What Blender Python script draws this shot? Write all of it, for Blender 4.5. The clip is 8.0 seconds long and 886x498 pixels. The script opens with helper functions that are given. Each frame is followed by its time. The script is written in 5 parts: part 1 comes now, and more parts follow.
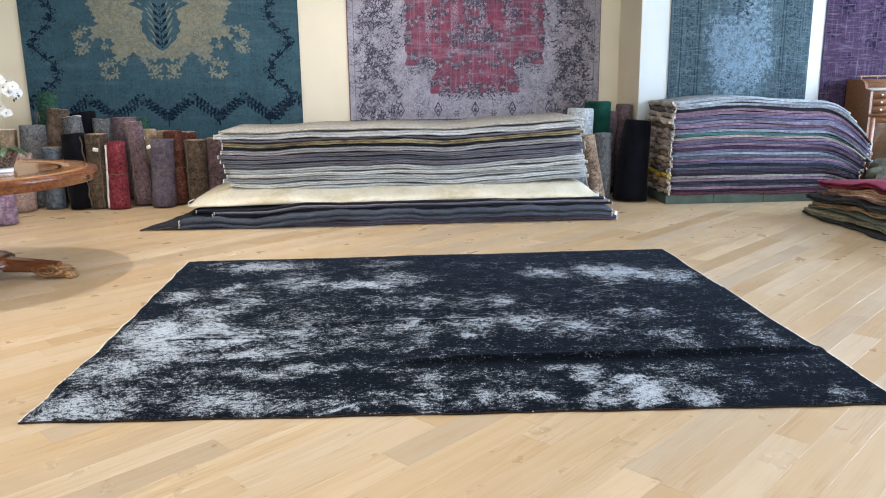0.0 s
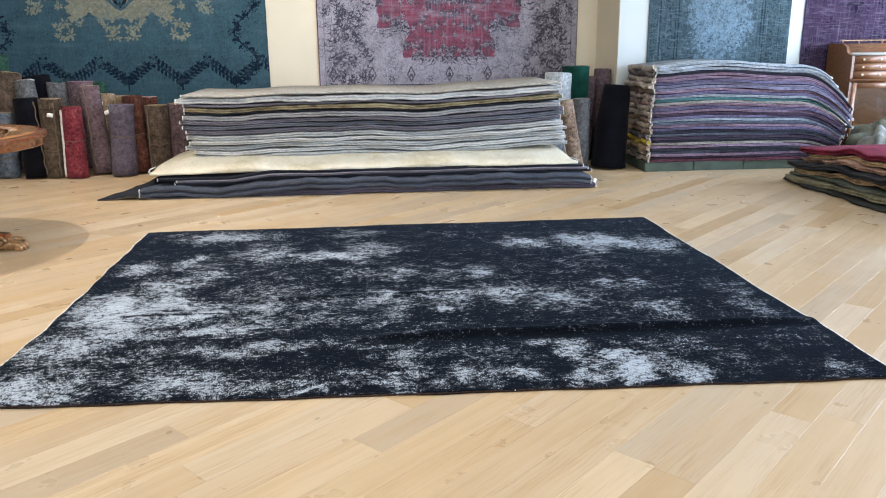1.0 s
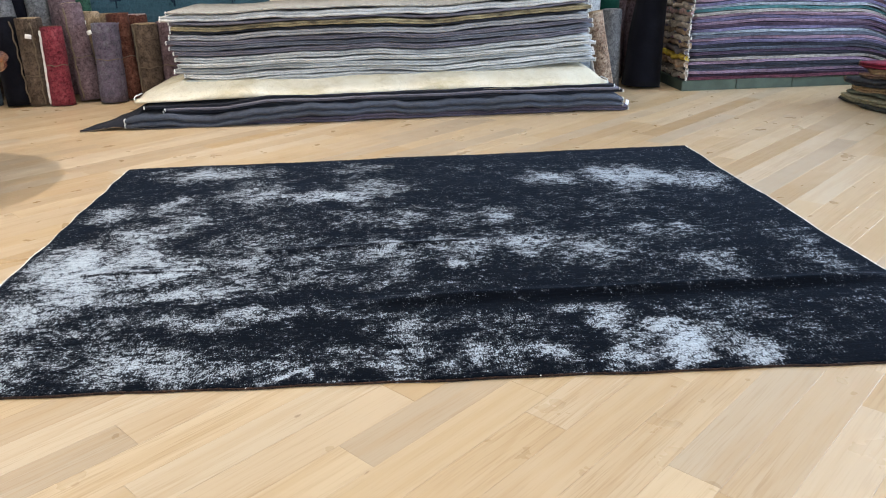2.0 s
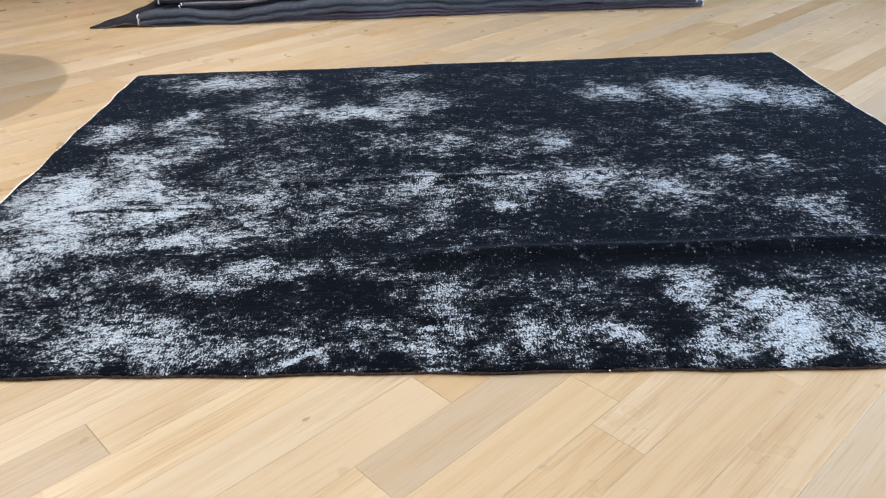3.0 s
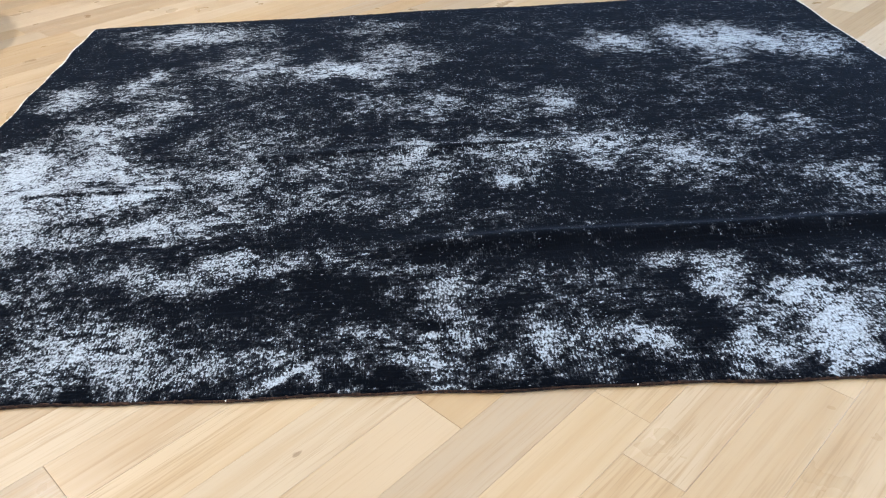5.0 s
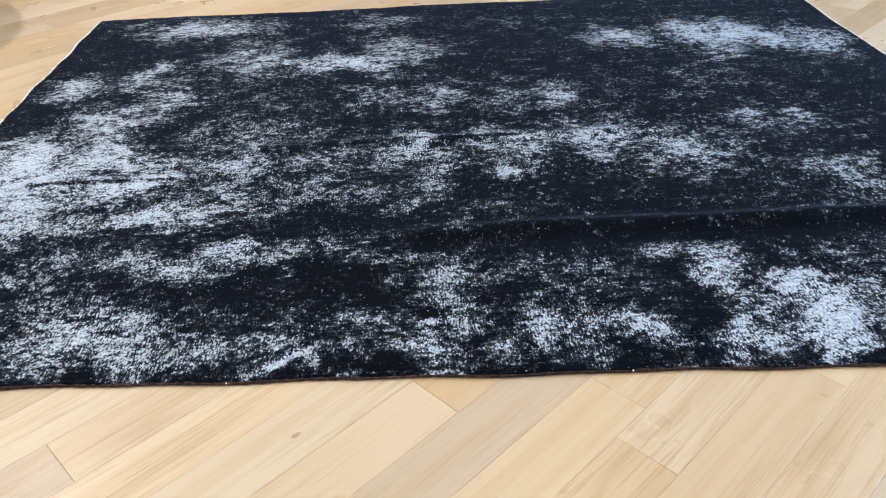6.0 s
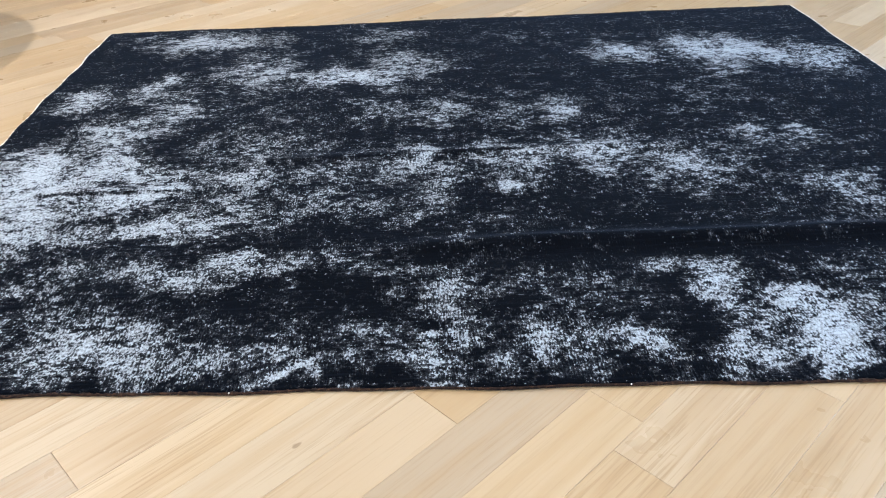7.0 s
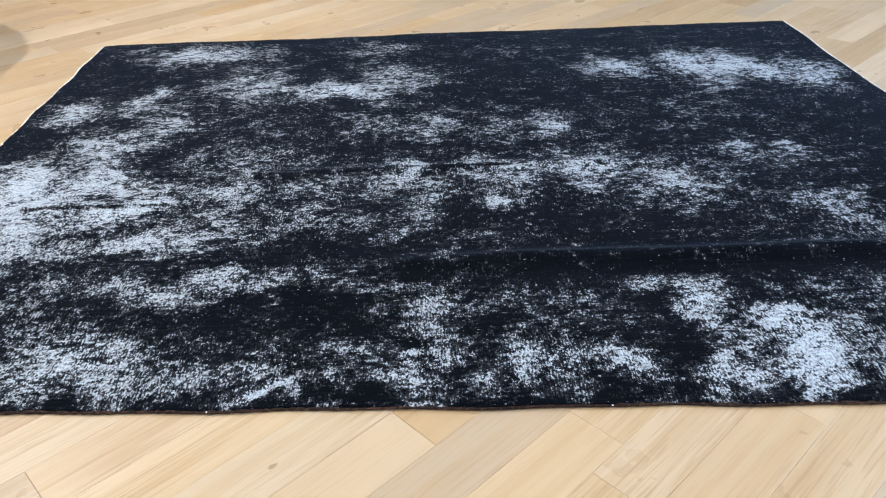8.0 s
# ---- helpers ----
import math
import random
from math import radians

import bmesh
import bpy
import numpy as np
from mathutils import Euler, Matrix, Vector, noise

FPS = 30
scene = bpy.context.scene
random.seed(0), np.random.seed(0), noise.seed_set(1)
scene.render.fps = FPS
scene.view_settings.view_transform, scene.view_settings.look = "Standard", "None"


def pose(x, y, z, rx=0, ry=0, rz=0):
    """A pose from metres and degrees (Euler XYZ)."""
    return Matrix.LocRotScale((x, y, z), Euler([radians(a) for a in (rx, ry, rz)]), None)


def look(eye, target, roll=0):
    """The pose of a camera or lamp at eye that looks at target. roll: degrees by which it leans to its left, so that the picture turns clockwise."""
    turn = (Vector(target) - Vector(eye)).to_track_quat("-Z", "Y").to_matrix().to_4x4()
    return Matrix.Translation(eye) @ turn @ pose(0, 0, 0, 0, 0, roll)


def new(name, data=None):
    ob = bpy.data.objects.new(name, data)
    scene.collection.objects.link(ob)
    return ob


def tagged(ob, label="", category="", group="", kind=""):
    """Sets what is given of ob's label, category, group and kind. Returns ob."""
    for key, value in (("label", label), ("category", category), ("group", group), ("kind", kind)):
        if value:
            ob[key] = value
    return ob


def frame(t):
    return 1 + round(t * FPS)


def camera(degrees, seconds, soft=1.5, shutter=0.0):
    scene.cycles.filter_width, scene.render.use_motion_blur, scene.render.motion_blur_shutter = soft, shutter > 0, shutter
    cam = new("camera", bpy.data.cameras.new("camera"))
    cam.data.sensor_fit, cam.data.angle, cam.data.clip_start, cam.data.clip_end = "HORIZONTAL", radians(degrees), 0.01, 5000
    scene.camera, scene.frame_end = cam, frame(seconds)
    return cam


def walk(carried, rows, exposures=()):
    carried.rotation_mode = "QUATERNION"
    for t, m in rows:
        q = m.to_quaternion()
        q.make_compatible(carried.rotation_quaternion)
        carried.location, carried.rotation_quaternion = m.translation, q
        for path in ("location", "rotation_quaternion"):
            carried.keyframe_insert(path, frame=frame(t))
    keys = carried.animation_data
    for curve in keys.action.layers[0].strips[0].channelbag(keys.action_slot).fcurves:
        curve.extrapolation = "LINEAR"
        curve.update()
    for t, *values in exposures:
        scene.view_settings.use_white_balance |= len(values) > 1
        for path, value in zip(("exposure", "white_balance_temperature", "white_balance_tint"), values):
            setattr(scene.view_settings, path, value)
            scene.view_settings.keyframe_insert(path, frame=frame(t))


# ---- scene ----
cam = camera(60.0, 8.0, 1.1)
PATH = [
    (0, (1.589, -3.021, 1.406), (1.716, -1.075, 0.964), -0.7),
    (0.5, (1.582, -2.967, 1.402), (1.728, -1.029, 0.929), -0.7),
    (1, (1.599, -2.78, 1.339), (1.792, -0.858, 0.822), -0.5),
    (1.2, (1.626, -2.654, 1.32), (1.826, -0.738, 0.78), -0.6),
    (2.3, (1.706, -2.001, 1.287), (1.815, -0.17, 0.489), -1.7),
    (2.5, (1.688, -1.885, 1.28), (1.789, -0.077, 0.432), -1.6),
    (3, (1.726, -1.603, 1.26), (1.739, 0.146, 0.291), -2.0),
    (3.5, (1.749, -1.37, 1.261), (1.713, 0.315, 0.184), -2.8),
    (4, (1.708, -1.303, 1.272), (1.718, 0.369, 0.174), -3.2),
    (4.5, (1.69, -1.294, 1.268), (1.736, 0.374, 0.165), -2.8),
    (4.7, (1.686, -1.292, 1.268), (1.738, 0.372, 0.16), -2.6),
    (5.8, (1.692, -1.32, 1.265), (1.733, 0.335, 0.142), -2.4),
    (6, (1.696, -1.329, 1.256), (1.736, 0.329, 0.138), -2.3),
    (6.5, (1.706, -1.342, 1.261), (1.739, 0.324, 0.155), -2.2),
    (7, (1.709, -1.347, 1.273), (1.734, 0.328, 0.18), -2.2),
    (7.5, (1.707, -1.347, 1.278), (1.729, 0.337, 0.2), -2.1),
    (8, (1.757, -1.327, 1.282), (1.782, 0.362, 0.211), -1.9),
]
walk(cam, [(t, look(eye, target, roll)) for t, eye, target, roll in PATH],
     [(0, -0.10, 6250, 15), (2.3, -0.07, 6200, 15), (4, -0.02, 5950, 15), (8, 0.0, 5950, 15)])
# ---- end of walk ----

# ---- world and light ----
world = bpy.data.worlds.new("world")
scene.world = world
world.use_nodes = True
wn = world.node_tree.nodes
sky = wn.new("ShaderNodeTexSky")
sky.sky_type = "NISHITA"
sky.sun_disc = False
sky.sun_elevation = radians(42)
sky.sun_rotation = radians(120)
world.node_tree.links.new(sky.outputs[0], wn["Background"].inputs[0])
wn["Background"].inputs[1].default_value = 0.10

CEIL = 4.3          # ceiling height
BACK = 6.80         # face of the back wall
FACE = 5.95         # face of the wall section that stands forward
WEST, EAST, SOUTH = -3.12, 10.2, -7.0


def area(name, m, w, hgt, watts, colour):
    data = bpy.data.lights.new(name, "AREA")
    data.shape, data.size, data.size_y, data.energy, data.color = "RECTANGLE", w, hgt, watts, colour
    ob = new(name, data)
    ob.matrix_world = m
    return ob


def spot(name, x, y, watts, colour, size=0.09, aim=None, cone=110):
    data = bpy.data.lights.new(name, "SPOT")
    data.energy, data.color, data.shadow_soft_size = watts, colour, size
    data.spot_size, data.spot_blend = radians(cone), 0.8
    ob = new(name, data)
    ob.matrix_world = look((x, y, CEIL - 0.1), aim or (x, y + 0.001, 0))
    return ob


# Daylight through the shop windows behind and beside the viewer.
area("daylight_south", look((4.0, SOUTH + 0.1, 1.9), (4.0, 0, 1.4)), 5.4, 3.0, 380, (0.82, 0.91, 1.0))
area("daylight_east", look((EAST - 0.1, 2.2, 1.9), (0, 2.2, 1.2)), 6.0, 3.0, 1100, (0.60, 0.78, 1.0))
WARM = (1.0, 0.92, 0.80)
LAMPS = [(-1.42, 2.75, 420), (0.8, -0.6, 215), (-0.9, 5.4, 190), (1.5, 5.3, 210), (2.2, 2.4, 90), (-0.8, -0.4, 150)]
for lx, ly, lw in LAMPS:
    spot("downlight_beam", lx, ly, lw, WARM)

# ---- materials ----


class Mat:
    """A node material with short-hand for its nodes."""

    def __init__(self, name, rough=0.8, spec=0.3):
        self.m = bpy.data.materials.new(name)
        self.m.use_nodes = True
        self.t = self.m.node_tree
        self.b = self.t.nodes["Principled BSDF"]
        self.b.inputs["Roughness"].default_value = rough
        self.b.inputs["Specular IOR Level"].default_value = spec

    def link(self, a, b):
        self.t.links.new(a, b)

    def coords(self, scale=(1, 1, 1), vary=True, kind="Object"):
        tc = self.t.nodes.new("ShaderNodeTexCoord")
        mp = self.t.nodes.new("ShaderNodeMapping")
        mp.inputs["Scale"].default_value = scale
        self.link(tc.outputs[kind], mp.inputs["Vector"])
        if vary:
            off = self.math("MULTIPLY", self.rand(), 53.0)
            self.link(off, mp.inputs["Location"])
        return mp.outputs[0]

    def rand(self):
        a = self.t.nodes.new("ShaderNodeObjectInfo").outputs["Random"]
        b = self.t.nodes.new("ShaderNodeNewGeometry").outputs["Random Per Island"]
        return self.math("FRACT", self.math("ADD", a, b), 0.0)

    def math(self, op, a, b, c=None):
        n = self.t.nodes.new("ShaderNodeMath")
        n.operation = op
        for i, v in enumerate((a, b, c)):
            if v is None:
                continue
            if hasattr(v, "is_linked"):
                self.link(v, n.inputs[i])
            else:
                n.inputs[i].default_value = v
        return n.outputs[0]

    def noise(self, vec, scale, detail=4.0, rough=0.55):
        n = self.t.nodes.new("ShaderNodeTexNoise")
        n.inputs["Scale"].default_value, n.inputs["Detail"].default_value, n.inputs["Roughness"].default_value = scale, detail, rough
        self.link(vec, n.inputs["Vector"])
        return n.outputs["Fac"]

    def ramp(self, fac, stops):
        n = self.t.nodes.new("ShaderNodeValToRGB")
        el = n.color_ramp.elements
        while len(el) < len(stops):
            el.new(0.5)
        for e, (p, c) in zip(el, stops):
            e.position = p
            e.color = (*c, 1) if len(c) == 3 else c
        self.link(fac, n.inputs[0])
        return n.outputs[0]

    def step(self, fac, lo, hi):
        n = self.t.nodes.new("ShaderNodeMapRange")
        n.interpolation_type = "SMOOTHSTEP"
        for i, v in ((0, fac), (1, lo), (2, hi)):
            if hasattr(v, "is_linked"):
                self.link(v, n.inputs[i])
            else:
                n.inputs[i].default_value = v
        return n.outputs[0]

    def mix(self, fac, a, b, kind="MIX"):
        n = self.t.nodes.new("ShaderNodeMix")
        n.data_type, n.blend_type = "RGBA", kind
        for i, v in ((0, fac), (6, a), (7, b)):
            if hasattr(v, "is_linked"):
                self.link(v, n.inputs[i])
            else:
                n.inputs[i].default_value = v if i == 0 else (*v, 1)
        return n.outputs[2]

    def lace(self, scale, thin, thick):
        """Fine dark tracery: the edges of warped cells."""
        v = self.coords((1, 1, 1), False)
        n = self.t.nodes.new("ShaderNodeTexNoise")
        n.inputs["Scale"].default_value = scale * 1.5
        self.link(v, n.inputs["Vector"])
        mv = self.t.nodes.new("ShaderNodeVectorMath")
        mv.operation = "MULTIPLY_ADD"
        self.link(n.outputs["Color"], mv.inputs[0])
        mv.inputs[1].default_value = (1.9 / scale,) * 3
        self.link(v, mv.inputs[2])
        vo = self.t.nodes.new("ShaderNodeTexVoronoi")
        vo.feature = "DISTANCE_TO_EDGE"
        vo.inputs["Scale"].default_value = scale
        self.link(mv.outputs[0], vo.inputs["Vector"])
        return self.math("SUBTRACT", 1.0, self.step(vo.outputs["Distance"], thin, thick))

    def attr(self, name):
        n = self.t.nodes.new("ShaderNodeAttribute")
        n.attribute_name = name
        return n.outputs["Fac"]

    def colour(self, c):
        if hasattr(c, "is_linked"):
            self.link(c, self.b.inputs["Base Color"])
        else:
            self.b.inputs["Base Color"].default_value = (*c, 1)
        return self

    def bump(self, height, strength, distance):
        n = self.t.nodes.new("ShaderNodeBump")
        n.inputs["Strength"].default_value, n.inputs["Distance"].default_value = strength, distance
        self.link(height, n.inputs["Height"])
        self.link(n.outputs[0], self.b.inputs["Normal"])
        return self


def plain(name, c, rough=0.7, spec=0.3, amount=0.12, scale=9.0, grain=160.0, bump=0.15, metal=0.0):
    """A paint-like or solid surface with slight unevenness at two scales."""
    m = Mat(name, rough, spec)
    v = m.coords()
    big, fine = m.noise(v, scale), m.noise(v, grain, 2)
    lo, hi = tuple(x * (1 - amount) for x in c), tuple(min(1, x * (1 + amount)) for x in c)
    m.colour(m.ramp(big, [(0.3, lo), (0.7, hi)]))
    m.bump(fine, bump, 0.002)
    m.b.inputs["Metallic"].default_value = metal
    return m.m


def wood(name, dark, light, rough=0.35, along=(1.5, 14, 14), spec=0.5):
    m = Mat(name, rough, spec)
    v = m.coords(along)
    n = m.noise(v, 3.0, 6, 0.6)
    fine = m.noise(v, 16.0, 3)
    c = m.ramp(n, [(0.3, dark), (0.7, light)])
    c = m.mix(m.step(fine, 0.5, 0.75), c, tuple(x * 0.7 for x in dark))
    m.colour(c)
    m.bump(fine, 0.08, 0.002)
    return m.m


def oak_planks():
    """Oiled oak: each board its own tone, with open grain, cathedral figure and a few knots."""
    m = Mat("oak_plank", 0.36, 0.4)
    v = m.coords((1.0, 1.0, 1.0))
    r = m.rand()
    tone = m.ramp(r, [(0.0, (0.42, 0.285, 0.15)), (0.12, (0.52, 0.38, 0.22)), (0.3, (0.59, 0.455, 0.29)), (0.45, (0.48, 0.335, 0.18)), (0.6, (0.57, 0.45, 0.305)), (0.75, (0.51, 0.375, 0.225)), (0.88, (0.44, 0.345, 0.235)), (1.0, (0.61, 0.485, 0.325))])
    # growth rings bent by a slow wander along the board
    drift = m.noise(m.coords((0.9, 2.2, 1.0)), 1.0, 2, 0.5)
    across = m.noise(m.coords((0.35, 16.0, 8.0)), 1.0, 3, 0.55)
    rings = m.math("FRACT", m.math("ADD", m.math("MULTIPLY", across, 5.0), m.math("MULTIPLY", drift, 4.0)), 0.0)
    ring = m.math("MULTIPLY", m.step(rings, 0.35, 0.85), m.math("SUBTRACT", 1.0, m.step(rings, 0.88, 1.0)))
    figured = m.step(m.noise(m.coords((0.8, 3.0, 3.0)), 1.0, 2), 0.42, 0.62)
    pores = m.noise(m.coords((5.0, 150.0, 80.0)), 1.0, 3, 0.6)
    bands = m.noise(m.coords((0.55, 11.0, 9.0)), 1.6, 5, 0.62)
    c = m.mix(m.math("MULTIPLY", m.step(bands, 0.42, 0.70), 0.34), tone, (0.43, 0.275, 0.125))
    c = m.mix(m.math("MULTIPLY", m.math("MULTIPLY", ring, figured), 0.30), c, (0.38, 0.235, 0.105))
    c = m.mix(m.math("MULTIPLY", m.step(pores, 0.50, 0.66), m.math("MULTIPLY_ADD", figured, 0.24, 0.12)), c, (0.31, 0.19, 0.085))
    c = m.mix(m.math("MULTIPLY", m.step(m.noise(v, 1.3, 3), 0.5, 0.8), 0.25), c, (0.66, 0.52, 0.35))
    speck = m.step(m.noise(m.coords((9.0, 22.0, 9.0)), 1.0, 2), 0.755, 0.80)
    c = m.mix(m.math("MULTIPLY", speck, 0.55), c, (0.20, 0.12, 0.06))
    m.colour(c)
    m.link(m.ramp(m.noise(v, 5.0, 4), [(0.3, (0.26,) * 3), (0.7, (0.42,) * 3)]), m.b.inputs["Roughness"])
    m.bump(m.math("ADD", pores, m.math("MULTIPLY", ring, 0.4)), 0.18, 0.001)
    return m.m


def textile(name, cols, scale=26.0, weave=380.0, contrast=0.5, streak=(1, 1, 1), rough=0.95, sheen=0.03, tracery=0.0):
    """Worn woven pile in a few colours: blotches, small ornament and weave."""
    m = Mat(name, rough, 0.03)
    v = m.coords(streak)
    a = m.noise(v, 3.2, 4)
    b = m.noise(v, scale, 5, 0.65)
    w = m.noise(v, min(weave, 130.0), 3, 0.7)
    stops = [(0.32 + 0.36 * i / max(1, len(cols) - 1), c) for i, c in enumerate(cols)]
    c = m.ramp(m.math("ADD", m.math("MULTIPLY", a, 1 - contrast), m.math("MULTIPLY", b, contrast)), stops)
    c = m.mix(m.math("MULTIPLY", m.step(w, 0.52, 0.66), 0.55), c, tuple(x * 0.45 for x in cols[0]))
    if tracery:
        c = m.mix(m.math("MULTIPLY", m.lace(17.0, 0.02, 0.10), tracery), c, tuple(x * 0.5 for x in cols[0]))
        c = m.mix(m.math("MULTIPLY", m.lace(41.0, 0.02, 0.14), tracery * 0.7), c, cols[-1])
    m.colour(c)
    m.b.inputs["Sheen Weight"].default_value = sheen
    m.bump(w, 0.5, 0.004)
    return m.m


def hue(r, g, b):
    """A textile in three shades of one colour."""
    key = ("rug", round(r, 3), round(g, 3), round(b, 3))
    if key not in HUES:
        HUES[key] = textile("rug_wool", [(r * 0.38, g * 0.38, b * 0.38), (r, g, b), (min(1, r * 1.6), min(1, g * 1.6), min(1, b * 1.6))], 30.0, 130.0, 0.6)
    return HUES[key]


HUES = {}


def black_rug():
    """Overdyed pile worn through in ragged patches, threads and single knots."""
    m = Mat("black_overdyed_pile", 0.95, 0.0)
    wear = m.attr("wear")
    flat = m.coords((1, 1, 1), False)

    def centred(n, gain):
        return m.math("MULTIPLY", m.math("SUBTRACT", n, 0.5), gain)

    def total(*terms):
        out = terms[0]
        for t in terms[1:]:
            out = m.math("ADD", out, t)
        return out

    tatter = m.noise(m.coords((9.0, 12.0, 1.0), False), 1.0, 6, 0.70)
    blotch = m.noise(m.coords((38.0, 44.0, 1.0), False), 1.0, 4, 0.68)
    knot = m.noise(m.coords((165.0, 105.0, 1.0), False), 1.0, 2, 0.65)
    warp = m.noise(m.coords((230.0, 34.0, 1.0), False), 1.0, 2, 0.6)
    weft = m.noise(m.coords((5.0, 120.0, 1.0), False), 1.0, 3, 0.6)
    pick = m.step(m.noise(flat, 2.2, 2), 0.44, 0.58)
    thread = m.math("ADD", m.math("MULTIPLY", centred(weft, 0.50), pick), m.math("MULTIPLY", centred(warp, 1.0), m.math("SUBTRACT", 1.0, pick)))
    body = total(m.math("MULTIPLY", wear, 0.82), centred(tatter, 1.5), centred(blotch, 1.5))
    bareness = total(body, centred(knot, 1.3), thread)
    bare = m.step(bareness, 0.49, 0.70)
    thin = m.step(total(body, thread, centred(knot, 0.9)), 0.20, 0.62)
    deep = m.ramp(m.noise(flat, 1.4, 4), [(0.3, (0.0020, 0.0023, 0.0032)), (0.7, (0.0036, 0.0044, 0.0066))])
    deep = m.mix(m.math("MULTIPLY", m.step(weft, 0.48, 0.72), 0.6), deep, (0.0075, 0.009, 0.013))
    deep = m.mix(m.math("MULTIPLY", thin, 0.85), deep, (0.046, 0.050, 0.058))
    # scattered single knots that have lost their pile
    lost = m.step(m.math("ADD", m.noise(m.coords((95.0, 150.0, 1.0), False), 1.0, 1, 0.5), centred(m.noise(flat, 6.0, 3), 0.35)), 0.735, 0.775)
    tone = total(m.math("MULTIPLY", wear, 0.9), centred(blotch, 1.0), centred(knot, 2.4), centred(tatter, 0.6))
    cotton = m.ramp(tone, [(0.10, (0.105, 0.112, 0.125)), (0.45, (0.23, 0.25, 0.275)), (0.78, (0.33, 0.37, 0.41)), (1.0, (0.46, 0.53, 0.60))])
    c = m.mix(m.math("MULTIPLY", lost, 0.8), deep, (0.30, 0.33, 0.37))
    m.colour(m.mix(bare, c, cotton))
    m.b.inputs["Sheen Weight"].default_value = 0.05
    m.b.inputs["Sheen Roughness"].default_value = 0.4
    m.b.inputs["Sheen Tint"].default_value = (0.6, 0.75, 1.0, 1)
    m.bump(total(centred(knot, 1.0), thread, m.math("MULTIPLY", bare, -0.8)), 0.5, 0.003)
    return m.m


def pictured(name, ground, second, line, extra=None, speck=0.5, wear=(0.5, 0.5, 0.5), fade=0.3, streaks=(2.0, 40.0, 14.0), tracery=0.0, patchy=0.0):
    """A hung carpet: three drawn zones held on the mesh (field, line, extra), worn and faded."""
    m = Mat(name, 0.95, 0.1)
    v = m.coords((1, 1, 1), False)
    blot = m.noise(v, 2.3, 5, 0.6)
    fine = m.noise(v, 70.0, 4, 0.7)
    mid = m.noise(v, 22.0, 4, 0.65)
    slub = m.noise(m.coords(streaks, False), 1.0, 4, 0.65)
    slub2 = m.noise(m.coords((60.0, 40.0, 3.0), False), 1.0, 3, 0.6)
    g = m.ramp(m.math("ADD", m.math("MULTIPLY", blot, 0.6), m.math("MULTIPLY", mid, 0.4)), [(0.3, tuple(x * 0.62 for x in ground)), (0.7, tuple(x * 1.3 for x in ground))])
    s = m.ramp(mid, [(0.3, tuple(x * 0.75 for x in second)), (0.7, tuple(x * 1.2 for x in second))])
    rough = m.math("MULTIPLY_ADD", m.math("SUBTRACT", fine, 0.5), 0.9, m.math("MULTIPLY_ADD", m.math("SUBTRACT", mid, 0.5), patchy, m.attr("field")))
    c = m.mix(m.step(rough, 0.38, 0.62), g, s)
    if extra:
        c = m.mix(m.step(m.math("MULTIPLY_ADD", m.math("SUBTRACT", fine, 0.5), 0.8, m.attr("extra")), 0.4, 0.6), c, extra)
    if tracery:
        gate = m.step(m.noise(v, 5.0, 3), 0.40, 0.56)
        c = m.mix(m.math("MULTIPLY", m.math("MULTIPLY", m.lace(19.0, 0.03, 0.11), gate), tracery), c, line)
        c = m.mix(m.math("MULTIPLY", m.lace(44.0, 0.02, 0.12), tracery * 0.6), c, line)
    ln = m.math("MULTIPLY_ADD", m.math("SUBTRACT", fine, 0.5), 0.7, m.attr("line"))
    c = m.mix(m.step(ln, 0.40, 0.6), c, line)
    c = m.mix(m.math("MULTIPLY", m.step(slub, 0.48, 0.75), fade), c, wear)
    c = m.mix(m.math("MULTIPLY", m.step(slub2, 0.5, 0.75), fade * 0.7), c, wear)
    c = m.mix(m.math("MULTIPLY", m.step(fine, 0.52, 0.68), speck), c, tuple(x * 0.5 for x in line))
    m.colour(c)
    m.bump(fine, 0.4, 0.004)
    return m.m


def glass_pane():
    m = Mat("clear_glass", 0.03, 0.5)
    m.colour((0.9, 0.95, 0.95))
    m.b.inputs["Transmission Weight"].default_value = 1.0
    m.b.inputs["IOR"].default_value = 1.1
    return m.m


OAK = oak_planks()
JOINT = plain("joint_filler", (0.34, 0.24, 0.14), 0.9)
CREAM = plain("cream_wall_paint", (0.80, 0.72, 0.55), 0.75, 0.25, 0.04, 1.5, 220, 0.2)
PALE = plain("pale_wall_paint", (0.58, 0.60, 0.57), 0.7, 0.25, 0.03, 1.5, 220, 0.2)
WHITE = plain("white_gloss_paint", (0.82, 0.82, 0.78), 0.35, 0.5, 0.03)
CEILING = plain("ceiling_paint", (0.80, 0.78, 0.73), 0.85, 0.2, 0.03)
BLACK_RUG = black_rug()
CORD = textile("white_cotton_cord", [(0.50, 0.48, 0.44), (0.72, 0.70, 0.66), (0.85, 0.84, 0.80)], 60, 500)
BROWN_BIND = textile("dark_brown_binding", [(0.012, 0.010, 0.010), (0.030, 0.018, 0.014), (0.10, 0.055, 0.035)], 120, 500, 0.8)
TWINE = plain("jute_twine", (0.15, 0.115, 0.08), 0.9, 0.1, 0.2, 60)
MAHOGANY = wood("polished_mahogany", (0.085, 0.022, 0.008), (0.25, 0.085, 0.028), 0.16)
SATIN = wood("satinwood_band", (0.24, 0.10, 0.035), (0.42, 0.21, 0.08), 0.15)
OLDWOOD = wood("warm_mahogany_desk", (0.11, 0.042, 0.016), (0.26, 0.11, 0.042), 0.3)
